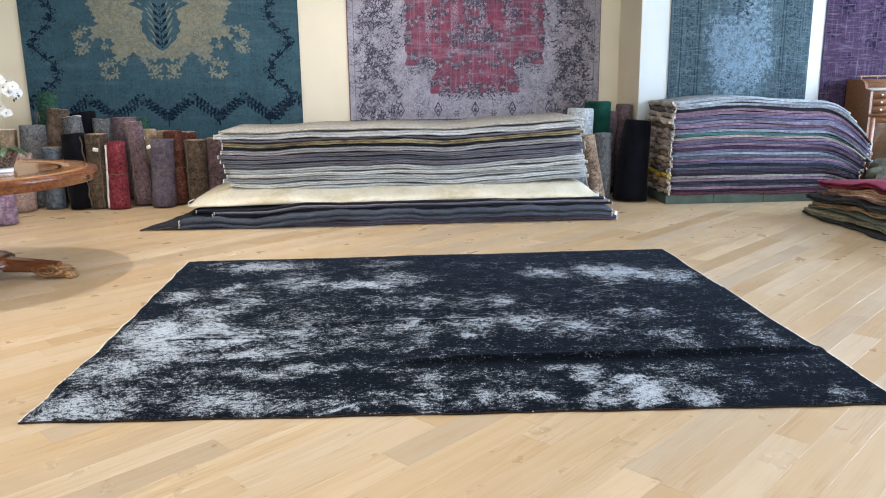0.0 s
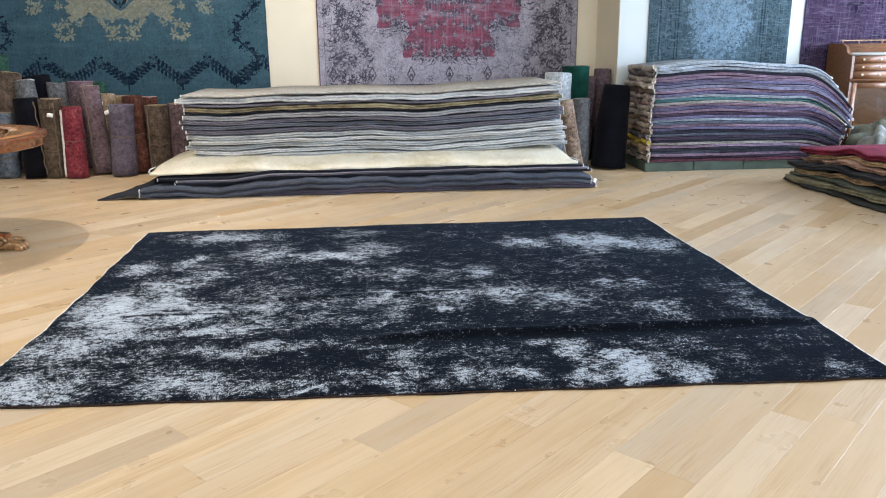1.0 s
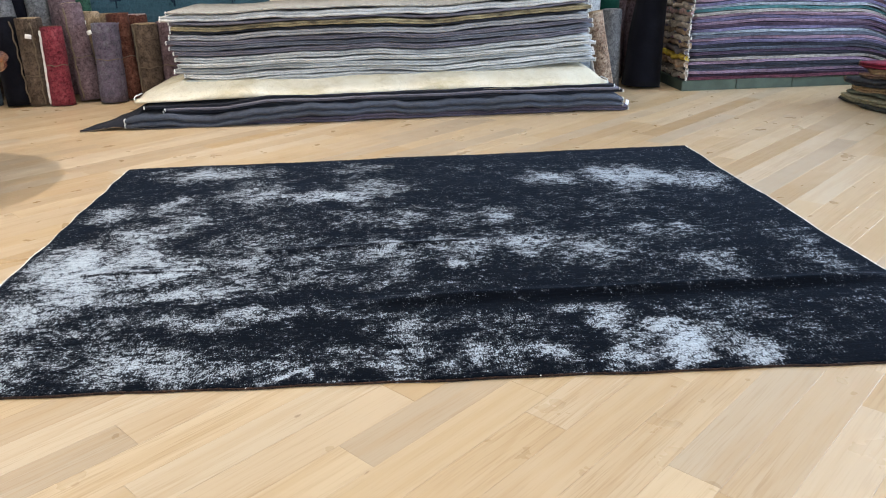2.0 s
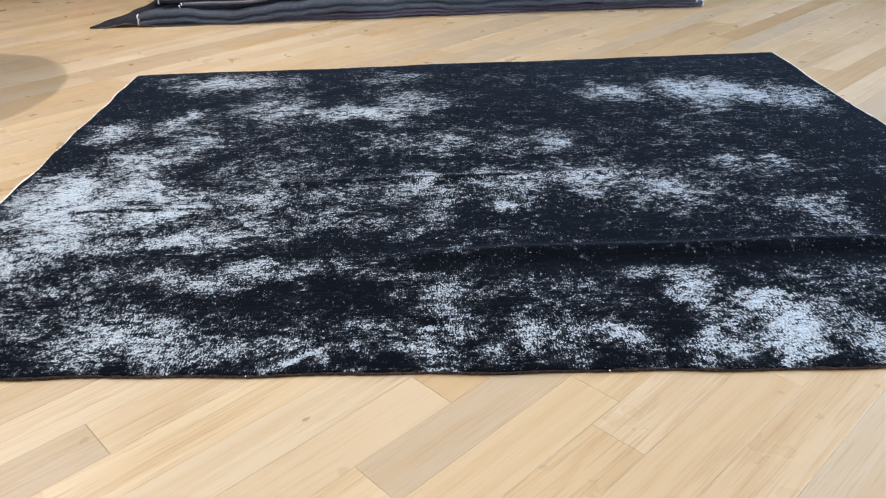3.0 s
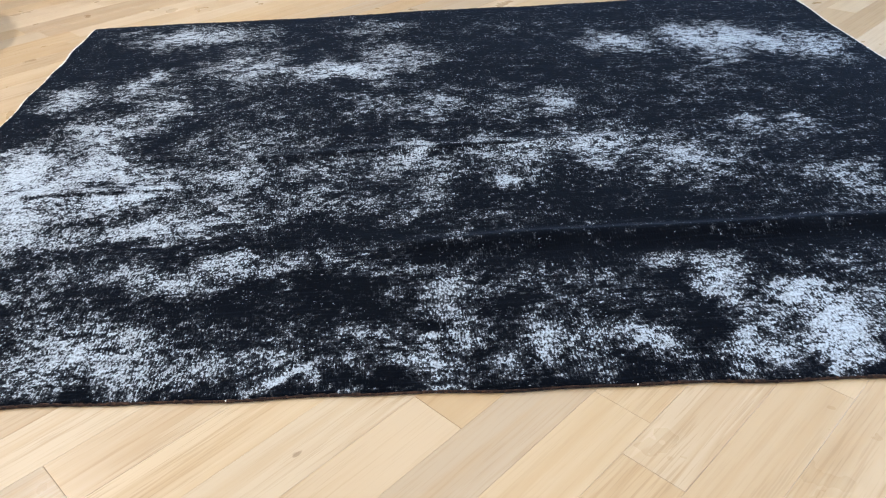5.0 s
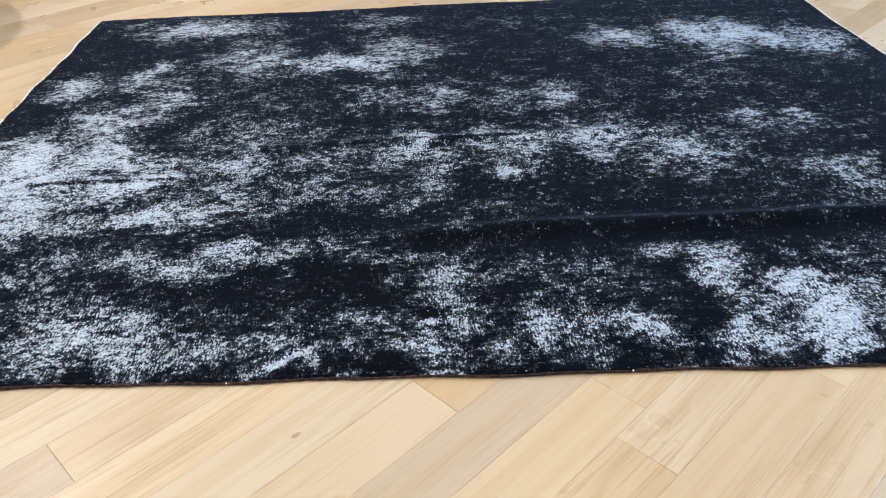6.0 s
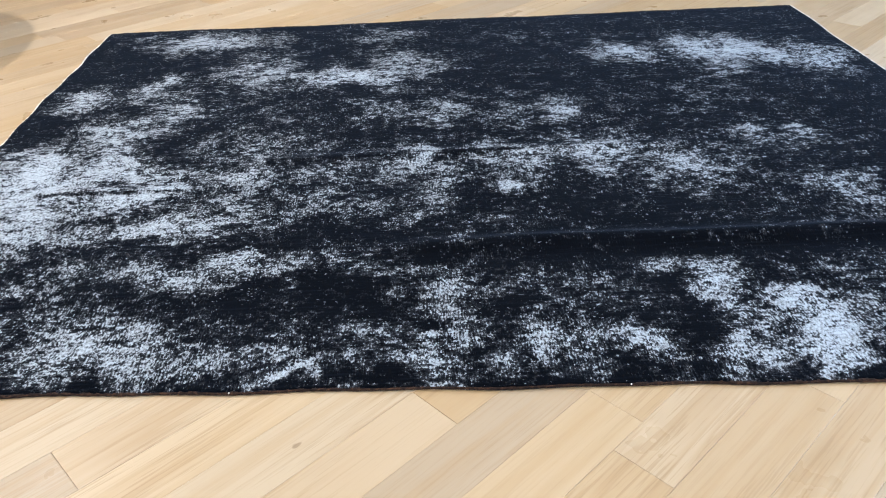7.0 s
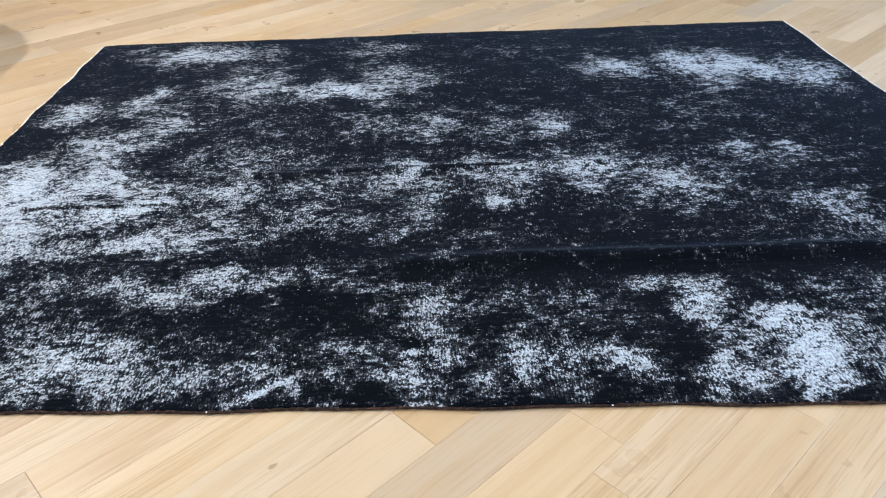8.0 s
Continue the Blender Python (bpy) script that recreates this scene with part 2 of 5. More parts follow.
BRASS = plain("aged_brass", (0.30, 0.17, 0.075), 0.4, 0.5, 0.5, 40, 90, 0.4, 0.4)
BONE = plain("bone_knob", (0.75, 0.70, 0.60), 0.4)
GREENBOARD = plain("grey_green_painted_board", (0.055, 0.075, 0.055), 0.6, 0.3, 0.25)
GLASS = glass_pane()
lens_mat = Mat("lamp_lens", 0.4, 0.4)
lens_mat.b.inputs["Emission Color"].default_value = (1.0, 0.92, 0.80, 1)
lens_mat.b.inputs["Emission Strength"].default_value = 3.0
LENS = lens_mat.m

# ---- building helpers ----


def link_mesh(name, mesh, mat, parent=None, label=""):
    if mat:
        mesh.materials.append(mat)
    ob = new(name, mesh)
    if parent is not None:
        ob.parent = parent
    if label:
        tagged(ob, label)
    return ob


def part(name, bm, mat, parent=None, label="", smooth=True):
    mesh = bpy.data.meshes.new(name)
    bm.normal_update()
    bm.to_mesh(mesh)
    bm.free()
    if smooth:
        mesh.polygons.foreach_set("use_smooth", [True] * len(mesh.polygons))
    return link_mesh(name, mesh, mat, parent, label)


def thing(name, m, label, category, group="", kind=""):
    ob = new(name)
    ob.empty_display_size = 0.1
    ob.matrix_world = m
    return tagged(ob, label, category, group, kind)


def box(x0, x1, y0, y1, z0, z1, bevel=0.0, bm=None, m=None):
    """A bevelled block."""
    bm = bm or bmesh.new()
    made = bmesh.ops.create_cube(bm, size=1.0)["verts"]
    bmesh.ops.scale(bm, vec=(x1 - x0, y1 - y0, z1 - z0), verts=made)
    bmesh.ops.translate(bm, vec=((x0 + x1) / 2, (y0 + y1) / 2, (z0 + z1) / 2), verts=made)
    if bevel:
        edges = list({e for v in made for e in v.link_edges})
        made = list({v for f in bmesh.ops.bevel(bm, geom=edges, offset=bevel, segments=2, affect="EDGES")["faces"] for v in f.verts} | {v for v in made if v.is_valid})
    if m:
        bmesh.ops.transform(bm, matrix=m, verts=[v for v in made if v.is_valid])
    return bm


def lathe(profile, n=40, bm=None, wobble=None):
    """Turns (radius, height) pairs about z."""
    bm = bm or bmesh.new()
    rings = []
    for r, z in profile:
        ring = []
        for i in range(n):
            a = 2 * math.pi * i / n
            k = wobble(a, z) if wobble else 1.0
            ring.append(bm.verts.new((r * k * math.cos(a), r * k * math.sin(a), z)))
        rings.append(ring)
    for a, b in zip(rings, rings[1:]):
        for i in range(n):
            bm.faces.new((a[i], a[(i + 1) % n], b[(i + 1) % n], b[i]))
    for ring, flip in ((rings[0], True), (rings[-1], False)):
        bm.faces.new(ring[::-1] if flip else ring)
    return bm


def tube(points, radius, n=8, bm=None, taper=None):
    """A round bar along points."""
    bm = bm or bmesh.new()
    pts = [Vector(p) for p in points]
    rings = []
    for i, p in enumerate(pts):
        way = (pts[min(i + 1, len(pts) - 1)] - pts[max(i - 1, 0)]).normalized()
        side = way.cross(Vector((0, 0, 1)) if abs(way.z) < 0.95 else Vector((0, 1, 0))).normalized()
        up = side.cross(way)
        r = radius * (taper(i / (len(pts) - 1)) if taper else 1)
        rings.append([bm.verts.new(p + r * (math.cos(2 * math.pi * k / n) * side + math.sin(2 * math.pi * k / n) * up)) for k in range(n)])
    for a, b in zip(rings, rings[1:]):
        for k in range(n):
            bm.faces.new((a[k], a[(k + 1) % n], b[(k + 1) % n], b[k]))
    bm.faces.new(rings[0][::-1])
    bm.faces.new(rings[-1])
    return bm


def structure(name, bm, mat, label, smooth=False):
    return tagged(part(name, bm, mat, None, label, smooth), label, "", "", "structure")


def wave(seed, *terms):
    """A smooth curve of one variable with a random phase for each (length, height)."""
    rnd = random.Random(seed)
    use = [(2 * math.pi / length, high, rnd.uniform(0, 6.3)) for length, high in terms]
    return lambda x: sum(h * math.sin(k * x + p) for k, h, p in use)


# ---- the room ----
structure("wall_north", box(WEST - 0.2, 4.49, BACK, BACK + 0.2, 0, CEIL), CREAM, "cream painted back wall of the showroom")
structure("wall_pier", box(4.49, EAST, FACE, BACK + 0.2, 0, CEIL), PALE, "pale painted wall section standing forward")
structure("wall_return", box(4.486, 4.4898, FACE + 0.002, BACK, 0, CEIL), CREAM, "cream painted side of the wall section")
# west wall with a tall white-framed opening
bm = box(WEST - 0.2, WEST, 6.10, BACK, 0, CEIL)
box(WEST - 0.2, WEST, SOUTH, 3.6, 0, CEIL, bm=bm)
box(WEST - 0.2, WEST, 3.6, 6.10, 2.9, CEIL, bm=bm)
box(WEST - 0.2, WEST, 3.6, 6.10, 0, 0.25, bm=bm)
structure("wall_west", bm, CREAM, "cream painted side wall with a tall window")


def big_window(name, m, width, z0, z1, panes, label):
    win = thing(name, m, label, "", "", "structure")
    bm = box(0, width, -0.05, 0.05, z1 - 0.07, z1, 0.006)
    part("window_frame", bm, WHITE, win)
    part("window_sill", box(0, width, -0.08, 0.10, z0, z0 + 0.06, 0.006), WHITE, win)
    for i in range(panes + 1):
        x = (width - 0.07) * i / panes
        part("mullion", box(x, x + 0.07, -0.05, 0.05, z0 + 0.06, z1 - 0.07, 0.006), WHITE, win)
    for i in range(panes):
        x = (width - 0.07) * i / panes
        pane = part("pane", box(x + 0.07, x + (width - 0.07) / panes, -0.006, 0.006, z0 + 0.06, z1 - 0.07), GLASS, win)
        pane.visible_shadow = False
    return win


big_window("window_1", pose(WEST - 0.06, 3.6, 0, 0, 0, 90), 2.5, 0.25, 2.9, 3, "tall white-framed window in the side wall")
bm = box(WEST - 0.2, -1.6, SOUTH - 0.2, SOUTH, 0, CEIL)
box(6.8, EAST + 0.2, SOUTH - 0.2, SOUTH, 0, CEIL, bm=bm)
box(-1.6, 6.8, SOUTH - 0.2, SOUTH, 3.4, CEIL, bm=bm)
box(-1.6, 6.8, SOUTH - 0.2, SOUTH, 0, 0.35, bm=bm)
structure("wall_south", bm, CREAM, "cream wall with the shop window")
big_window("window_2", pose(-1.6, SOUTH - 0.12, 0), 8.4, 0.35, 3.4, 4, "wide shop window with white frame")
bm = box(EAST, EAST + 0.2, 5.3, BACK + 0.2, 0, CEIL)
box(EAST, EAST + 0.2, SOUTH, -0.9, 0, CEIL, bm=bm)
box(EAST, EAST + 0.2, -0.9, 5.3, 3.4, CEIL, bm=bm)
box(EAST, EAST + 0.2, -0.9, 5.3, 0, 0.35, bm=bm)
structure("wall_east", bm, PALE, "pale wall with a wide window")
big_window("window_3", pose(EAST + 0.12, -0.9, 0, 0, 0, 90), 6.2, 0.35, 3.4, 3, "wide window with white frame")
structure("ceiling", box(WEST - 0.2, EAST + 0.2, SOUTH - 0.2, BACK + 0.2, CEIL, CEIL + 0.2), CEILING, "plain painted ceiling")
structure("ground", box(-60, 60, -60, 60, -0.4, -0.05), plain("pavement_concrete", (0.3, 0.3, 0.29), 0.9), "grey paving outside")
structure("baseboard", box(WEST + 0.001, 4.488, BACK - 0.018, BACK - 0.001, 0, 0.12, 0.004), WHITE, "white painted skirting board")
structure("trim", box(WEST + 0.001, WEST + 0.03, 6.13, 6.30, 0, 3.0, 0.006), WHITE, "white painted window casing")

for lx, ly, lw in LAMPS:
    lamp = thing("ceiling_downlight", pose(lx, ly, CEIL), "small white round recessed downlight in the ceiling", "ceiling light", "ceiling downlights")
    ring = lathe([(0.13, -0.001), (0.13, -0.012), (0.105, -0.02), (0.10, -0.001)], 24)
    part("ring", ring, WHITE, lamp)
    part("lens", lathe([(0.10, -0.0005), (0.10, -0.004), (0.02, -0.007)], 24), LENS, lamp, "glowing frosted lens")

# ---- the black rug on the floor ----
RUG_W, RUG_D = 3.75, 2.915
NX, NY = 320, 250
gx, gy = np.meshgrid(np.linspace(0, RUG_W, NX + 1), np.linspace(0, RUG_D, NY + 1))
cover = np.zeros_like(gx)


def ripple(seed, x, lengths, highs):
    rnd = np.random.RandomState(seed)
    return sum(h * np.sin(2 * np.pi * x / length + rnd.uniform(0, 6.3)) for length, h in zip(lengths, highs))


# edges are not quite straight
edge_near = 0.066 - 0.0425 * gx + ripple(7, gx, (0.7, 0.31), (0.003, 0.002))
edge_far = ripple(8, gx, (1.3, 0.4), (0.006, 0.003))
edge_west = 0.013 * np.sin(np.pi * gy / 2.0) + ripple(9, gy, (0.7, 0.31), (0.004, 0.004))
edge_east = 0.010 + ripple(10, gy, (1.1, 0.42), (0.006, 0.002))
f = gy / RUG_D
wx = gx + edge_west * (1 - gx / RUG_W) + edge_east * gx / RUG_W
wy = gy + edge_near * (1 - f) + edge_far * f
bend_x = wx + ripple(1, gy, (0.5, 0.21, 0.09), (0.022, 0.014, 0.008)) + ripple(2, gx * 0.7 + gy, (0.31, 0.12), (0.014, 0.008))
bend_y = wy + ripple(3, gx, (0.62, 0.27, 0.11), (0.022, 0.014, 0.009)) + ripple(4, gx - gy * 0.8, (0.23, 0.10), (0.012, 0.008))


def worn(x, y, rx, ry, much):
    """A bare patch of the pile: centre, half width, half depth and how bare it is."""
    global cover
    d = ((bend_x - x) / (rx * 1.09)) ** 2 + ((bend_y - y) / (ry * 1.09)) ** 2
    cover = 1 - (1 - cover) * (1 - 0.92 * much * np.exp(-d ** 1.35))


worn(0.63, 2.68, 0.26, 0.17, 0.85)
worn(0.45, 2.70, 0.12, 0.14, 0.5)
worn(0.95, 2.35, 0.17, 0.18, 0.55)
worn(0.99, 2.69, 0.09, 0.15, 0.3)
worn(0.80, 2.13, 0.19, 0.19, 0.45)
worn(1.43, 2.67, 0.15, 0.17, 0.45)
worn(1.59, 2.26, 0.15, 0.20, 0.75)
worn(1.38, 2.06, 0.20, 0.10, 0.95)
worn(1.56, 1.96, 0.10, 0.08, 0.6)
worn(1.26, 2.15, 0.09, 0.08, 0.5)
worn(1.78, 2.23, 0.08, 0.20, 0.4)

worn(0.22, 1.93, 0.14, 0.15, 0.9)
worn(0.19, 1.81, 0.08, 0.08, 0.6)
worn(0.48, 2.10, 0.08, 0.11, 0.9)
worn(0.45, 1.97, 0.07, 0.08, 0.6)
worn(0.62, 1.82, 0.10, 0.19, 0.7)
worn(0.44, 1.60, 0.15, 0.14, 0.9)
worn(0.23, 2.75, 0.12, 0.15, 0.4)
worn(0.68, 1.66, 0.07, 0.12, 0.5)
worn(0.54, 1.38, 0.11, 0.15, 0.75)
worn(0.50, 1.22, 0.15, 0.14, 0.8)
worn(0.25, 1.25, 0.15, 0.17, 0.9)
worn(0.34, 1.02, 0.18, 0.17, 0.95)
worn(0.38, 0.83, 0.11, 0.11, 0.9)
worn(0.55, 0.75, 0.13, 0.06, 0.8)

worn(0.64, 0.97, 0.18, 0.10, 0.9)
worn(0.75, 1.00, 0.12, 0.07, 0.9)
worn(0.71, 1.15, 0.15, 0.06, 0.75)
worn(0.88, 0.80, 0.20, 0.08, 0.7)
worn(0.80, 0.74, 0.11, 0.06, 0.75)
worn(1.03, 1.13, 0.16, 0.06, 0.7)
worn(1.06, 0.99, 0.14, 0.12, 0.45)
worn(1.01, 0.84, 0.11, 0.09, 0.5)
worn(1.18, 0.81, 0.07, 0.07, 0.4)
worn(1.32, 1.09, 0.10, 0.11, 0.35)
worn(1.37, 0.96, 0.05, 0.12, 0.35)
worn(1.36, 1.31, 0.09, 0.07, 0.3)

worn(1.04, 0.56, 0.14, 0.08, 0.55)
worn(1.11, 0.60, 0.07, 0.04, 0.7)
worn(0.97, 0.50, 0.12, 0.06, 0.45)
worn(1.25, 0.50, 0.03, 0.02, 0.6)
worn(1.29, 0.45, 0.03, 0.02, 0.65)
worn(0.77, 0.57, 0.15, 0.06, 0.4)
worn(0.55, 0.55, 0.14, 0.08, 0.35)
worn(0.51, 0.45, 0.03, 0.03, 0.5)
worn(0.66, 0.27, 0.15, 0.10, 0.62)
worn(0.83, 0.24, 0.14, 0.08, 0.65)
worn(0.81, 0.14, 0.14, 0.08, 0.7)
worn(0.98, 0.22, 0.12, 0.07, 0.58)
worn(0.97, 0.10, 0.11, 0.05, 0.62)
worn(0.71, 0.11, 0.09, 0.06, 0.6)
worn(1.10, 0.10, 0.08, 0.07, 0.45)
worn(1.18, 0.18, 0.09, 0.09, 0.5)
worn(1.30, 0.15, 0.07, 0.09, 0.62)
worn(1.31, 0.05, 0.08, 0.03, 0.85)
worn(1.37, 0.05, 0.03, 0.02, 0.8)

worn(1.48, 0.21, 0.09, 0.06, 0.55)
worn(1.49, 0.12, 0.07, 0.05, 0.4)
worn(1.48, 0.03, 0.08, 0.02, 0.4)
worn(1.75, 0.30, 0.09, 0.06, 0.45)
worn(1.76, 0.21, 0.07, 0.07, 0.65)
worn(1.68, 0.16, 0.09, 0.07, 0.55)
worn(1.67, 0.11, 0.06, 0.04, 0.8)
worn(1.72, 0.05, 0.05, 0.04, 0.55)
worn(1.64, 0.19, 0.03, 0.02, 0.7)
worn(1.73, 0.02, 0.07, 0.02, 0.6)
worn(1.75, 0.51, 0.13, 0.04, 0.5)
worn(1.75, 0.43, 0.06, 0.05, 0.4)
worn(1.51, 0.52, 0.23, 0.05, 0.3)
worn(1.76, 0.67, 0.04, 0.08, 0.35)
worn(1.64, 0.79, 0.02, 0.04, 0.6)
worn(1.94, 0.72, 0.03, 0.03, 0.45)

worn(1.68, 1.23, 0.07, 0.12, 0.85)
worn(1.76, 1.04, 0.08, 0.15, 0.6)
worn(1.58, 1.20, 0.12, 0.14, 0.45)
worn(1.48, 1.14, 0.10, 0.09, 0.45)
worn(1.85, 1.22, 0.08, 0.09, 0.4)
worn(1.99, 1.18, 0.12, 0.14, 0.75)
worn(2.00, 0.96, 0.06, 0.06, 0.85)
worn(2.13, 1.16, 0.10, 0.14, 0.5)
worn(2.34, 1.16, 0.10, 0.14, 0.75)
worn(2.40, 1.27, 0.12, 0.10, 0.55)
worn(2.24, 1.29, 0.10, 0.10, 0.4)
worn(2.08, 0.93, 0.11, 0.08, 0.3)
worn(2.58, 1.14, 0.10, 0.09, 0.45)
worn(2.61, 1.04, 0.12, 0.13, 0.35)
worn(2.71, 0.91, 0.13, 0.20, 0.28)
worn(2.46, 0.93, 0.11, 0.10, 0.25)

worn(1.50, 1.68, 0.10, 0.12, 0.6)
worn(1.76, 1.65, 0.10, 0.17, 0.7)
worn(2.06, 1.58, 0.11, 0.12, 0.45)
worn(2.25, 1.62, 0.08, 0.15, 0.75)
worn(1.42, 1.52, 0.07, 0.07, 0.3)
worn(2.64, 2.26, 0.15, 0.16, 0.88)
worn(2.76, 2.26, 0.08, 0.11, 0.5)
worn(3.00, 2.31, 0.11, 0.21, 0.9)
worn(3.20, 2.25, 0.16, 0.21, 0.95)
worn(3.31, 2.15, 0.10, 0.15, 0.88)
worn(3.54, 2.15, 0.13, 0.23, 0.6)
worn(3.09, 1.98, 0.10, 0.08, 0.6)
worn(2.90, 1.76, 0.14, 0.13, 0.28)
worn(3.63, 2.06, 0.07, 0.15, 0.4)
worn(3.15, 1.32, 0.05, 0.06, 0.6)
worn(2.99, 1.24, 0.24, 0.12, 0.2)
worn(2.97, 1.37, 0.13, 0.03, 0.35)
worn(3.12, 0.90, 0.11, 0.06, 0.5)
worn(3.11, 0.75, 0.09, 0.14, 0.4)
worn(2.94, 0.69, 0.10, 0.07, 0.3)

worn(2.41, 0.48, 0.07, 0.07, 0.7)
worn(2.55, 0.47, 0.06, 0.04, 0.55)
worn(2.50, 0.38, 0.06, 0.08, 0.85)
worn(2.44, 0.32, 0.05, 0.05, 0.5)
worn(2.52, 0.20, 0.08, 0.08, 0.75)
worn(2.44, 0.08, 0.07, 0.07, 0.75)
worn(2.48, 0.03, 0.09, 0.06, 0.8)
worn(2.57, 0.05, 0.05, 0.06, 0.4)
worn(2.70, 0.28, 0.07, 0.06, 0.88)
worn(2.70, 0.18, 0.07, 0.10, 0.97)
worn(2.67, 0.04, 0.07, 0.08, 0.97)
worn(2.68, -0.02, 0.05, 0.03, 0.9)
worn(2.71, 0.44, 0.03, 0.10, 0.5)
worn(2.90, 0.44, 0.12, 0.07, 0.3)
worn(2.85, 0.20, 0.07, 0.09, 0.45)
worn(2.90, 0.30, 0.06, 0.05, 0.4)
worn(2.20, 0.52, 0.08, 0.04, 0.35)
worn(2.15, 0.28, 0.16, 0.05, 0.28)

worn(1.98, 0.16, 0.09, 0.06, 0.7)
worn(1.95, 0.10, 0.05, 0.04, 0.75)
worn(2.06, 0.12, 0.07, 0.08, 0.58)
worn(2.23, 0.17, 0.08, 0.04, 0.85)
worn(2.19, 0.12, 0.08, 0.06, 0.55)
worn(2.28, 0.09, 0.05, 0.06, 0.4)
worn(1.86, 0.06, 0.05, 0.04, 0.75)
worn(2.02, 0.03, 0.20, 0.03, 0.3)
worn(1.84, 0.00, 0.03, 0.02, 0.4)
worn(2.12, -0.01, 0.01, 0.02, 0.5)

worn(3.59, 0.83, 0.08, 0.14, 0.65)
worn(3.60, 1.13, 0.10, 0.15, 0.5)
worn(2.92, 0.05, 0.09, 0.11, 0.92)
worn(3.03, 0.39, 0.11, 0.11, 0.5)
worn(3.57, 0.05, 0.10, 0.07, 0.6)
worn(3.55, 0.57, 0.11, 0.12, 0.35)
worn(3.18, 0.16, 0.13, 0.13, 0.3)
worn(2.82, 0.20, 0.08, 0.13, 0.3)
worn(3.63, 0.40, 0.11, 0.11, 0.22)
worn(3.53, 2.05, 0.12, 0.18, 0.5)
worn(0.14, 0.21, 0.18, 0.15, 0.9)
worn(0.19, 0.63, 0.20, 0.19, 0.95)
worn(0.22, 1.18, 0.19, 0.25, 0.95)
worn(0.12, 0.10, 0.10, 0.06, 0.75)
worn(0.37, 0.24, 0.15, 0.16, 0.55)
worn(0.30, 0.10, 0.12, 0.09, 0.7)
worn(0.06, 0.07, 0.05, 0.04, 0.6)
# half-worn stretches of the field
worn(1.00, 1.75, 0.30, 0.24, 0.25)
worn(1.08, 1.42, 0.26, 0.20, 0.24)
worn(1.35, 0.95, 0.42, 0.20, 0.21)
worn(1.90, 0.36, 0.42, 0.12, 0.21)
worn(1.02, 2.12, 0.22, 0.16, 0.25)
worn(2.90, 1.20, 0.42, 0.30, 0.19)
worn(3.10, 1.90, 0.45, 0.40, 0.15)
worn(2.20, 1.60, 0.50, 0.25, 0.16)
worn(0.70, 0.42, 0.40, 0.14, 0.19)
worn(0.99, 1.30, 0.26, 0.20, 0.42)
worn(1.52, 0.86, 0.30, 0.10, 0.34)
worn(1.92, 0.72, 0.26, 0.07, 0.30)
worn(1.41, 0.56, 0.24, 0.06, 0.36)
worn(1.76, 0.50, 0.10, 0.12, 0.40)
worn(2.04, 0.41, 0.22, 0.08, 0.32)
worn(2.19, 2.57, 0.35, 0.12, 0.26)
worn(1.60, 2.69, 0.16, 0.10, 0.40)
worn(1.03, 2.12, 0.20, 0.14, 0.40)
worn(2.69, 0.14, 0.09, 0.13, 0.80)
worn(2.53, 0.34, 0.07, 0.09, 0.60)
worn(3.12, 0.82, 0.16, 0.12, 0.34)
worn(2.62, 1.02, 0.20, 0.14, 0.30)
worn(3.03, 1.31, 0.14, 0.12, 0.30)
worn(2.35, 0.52, 0.16, 0.05, 0.34)
worn(0.94, 0.50, 0.24, 0.05, 0.34)
worn(1.21, 0.57, 0.10, 0.05, 0.50)
# unworn bands, and the shade of fold creases darkened into the wear map
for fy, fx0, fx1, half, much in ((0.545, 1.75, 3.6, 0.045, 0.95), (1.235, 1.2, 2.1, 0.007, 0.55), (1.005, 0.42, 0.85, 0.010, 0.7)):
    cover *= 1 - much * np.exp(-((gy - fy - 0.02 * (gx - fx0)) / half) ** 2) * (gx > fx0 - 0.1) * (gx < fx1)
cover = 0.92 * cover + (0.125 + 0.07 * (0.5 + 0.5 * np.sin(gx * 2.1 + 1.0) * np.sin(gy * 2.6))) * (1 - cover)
# the near fold's crease shade, put into the pile colour once more
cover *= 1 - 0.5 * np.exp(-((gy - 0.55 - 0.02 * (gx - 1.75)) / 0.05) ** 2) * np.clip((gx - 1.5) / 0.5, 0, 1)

relief = 0.010 + ripple(5, gx, (1.9, 0.8), (0.0012, 0.0008)) + ripple(6, gy, (1.4, 0.55), (0.0012, 0.0008))
for fy, fx0, fx1, half, high in ((0.60, 1.5, 3.9, 0.04, 0.027), (1.235, 0.9, 2.8, 0.035, 0.010), (1.015, 0.1, 0.95, 0.03, 0.012), (2.1, 0.7, 1.7, 0.03, 0.006)):
    along = np.clip((gx - fx0) / 0.4, 0, 1) * np.clip((fx1 - gx) / 0.4, 0, 1)
    relief += high * along * np.exp(-((gy - fy - 0.02 * (gx - fx0)) / half) ** 2)
verts = np.stack([wx, wy, relief], -1).reshape(-1, 3)
nv = len(verts)
idx = np.arange(nv).reshape(NY + 1, NX + 1)
rim = np.concatenate([idx[0, :-1], idx[:-1, -1], idx[-1, :0:-1], idx[:0:-1, 0]])
low = verts[rim].copy()
low[:, 2] = 0.0005
faces = np.stack([idx[:-1, :-1], idx[:-1, 1:], idx[1:, 1:], idx[1:, :-1]], -1).reshape(-1, 4).tolist()
k = len(rim)
faces += [(int(rim[i]), nv + i, nv + (i + 1) % k, int(rim[(i + 1) % k])) for i in range(k)]
faces.append(tuple(nv + i for i in range(k))[::-1])
mesh = bpy.data.meshes.new("rug_body")
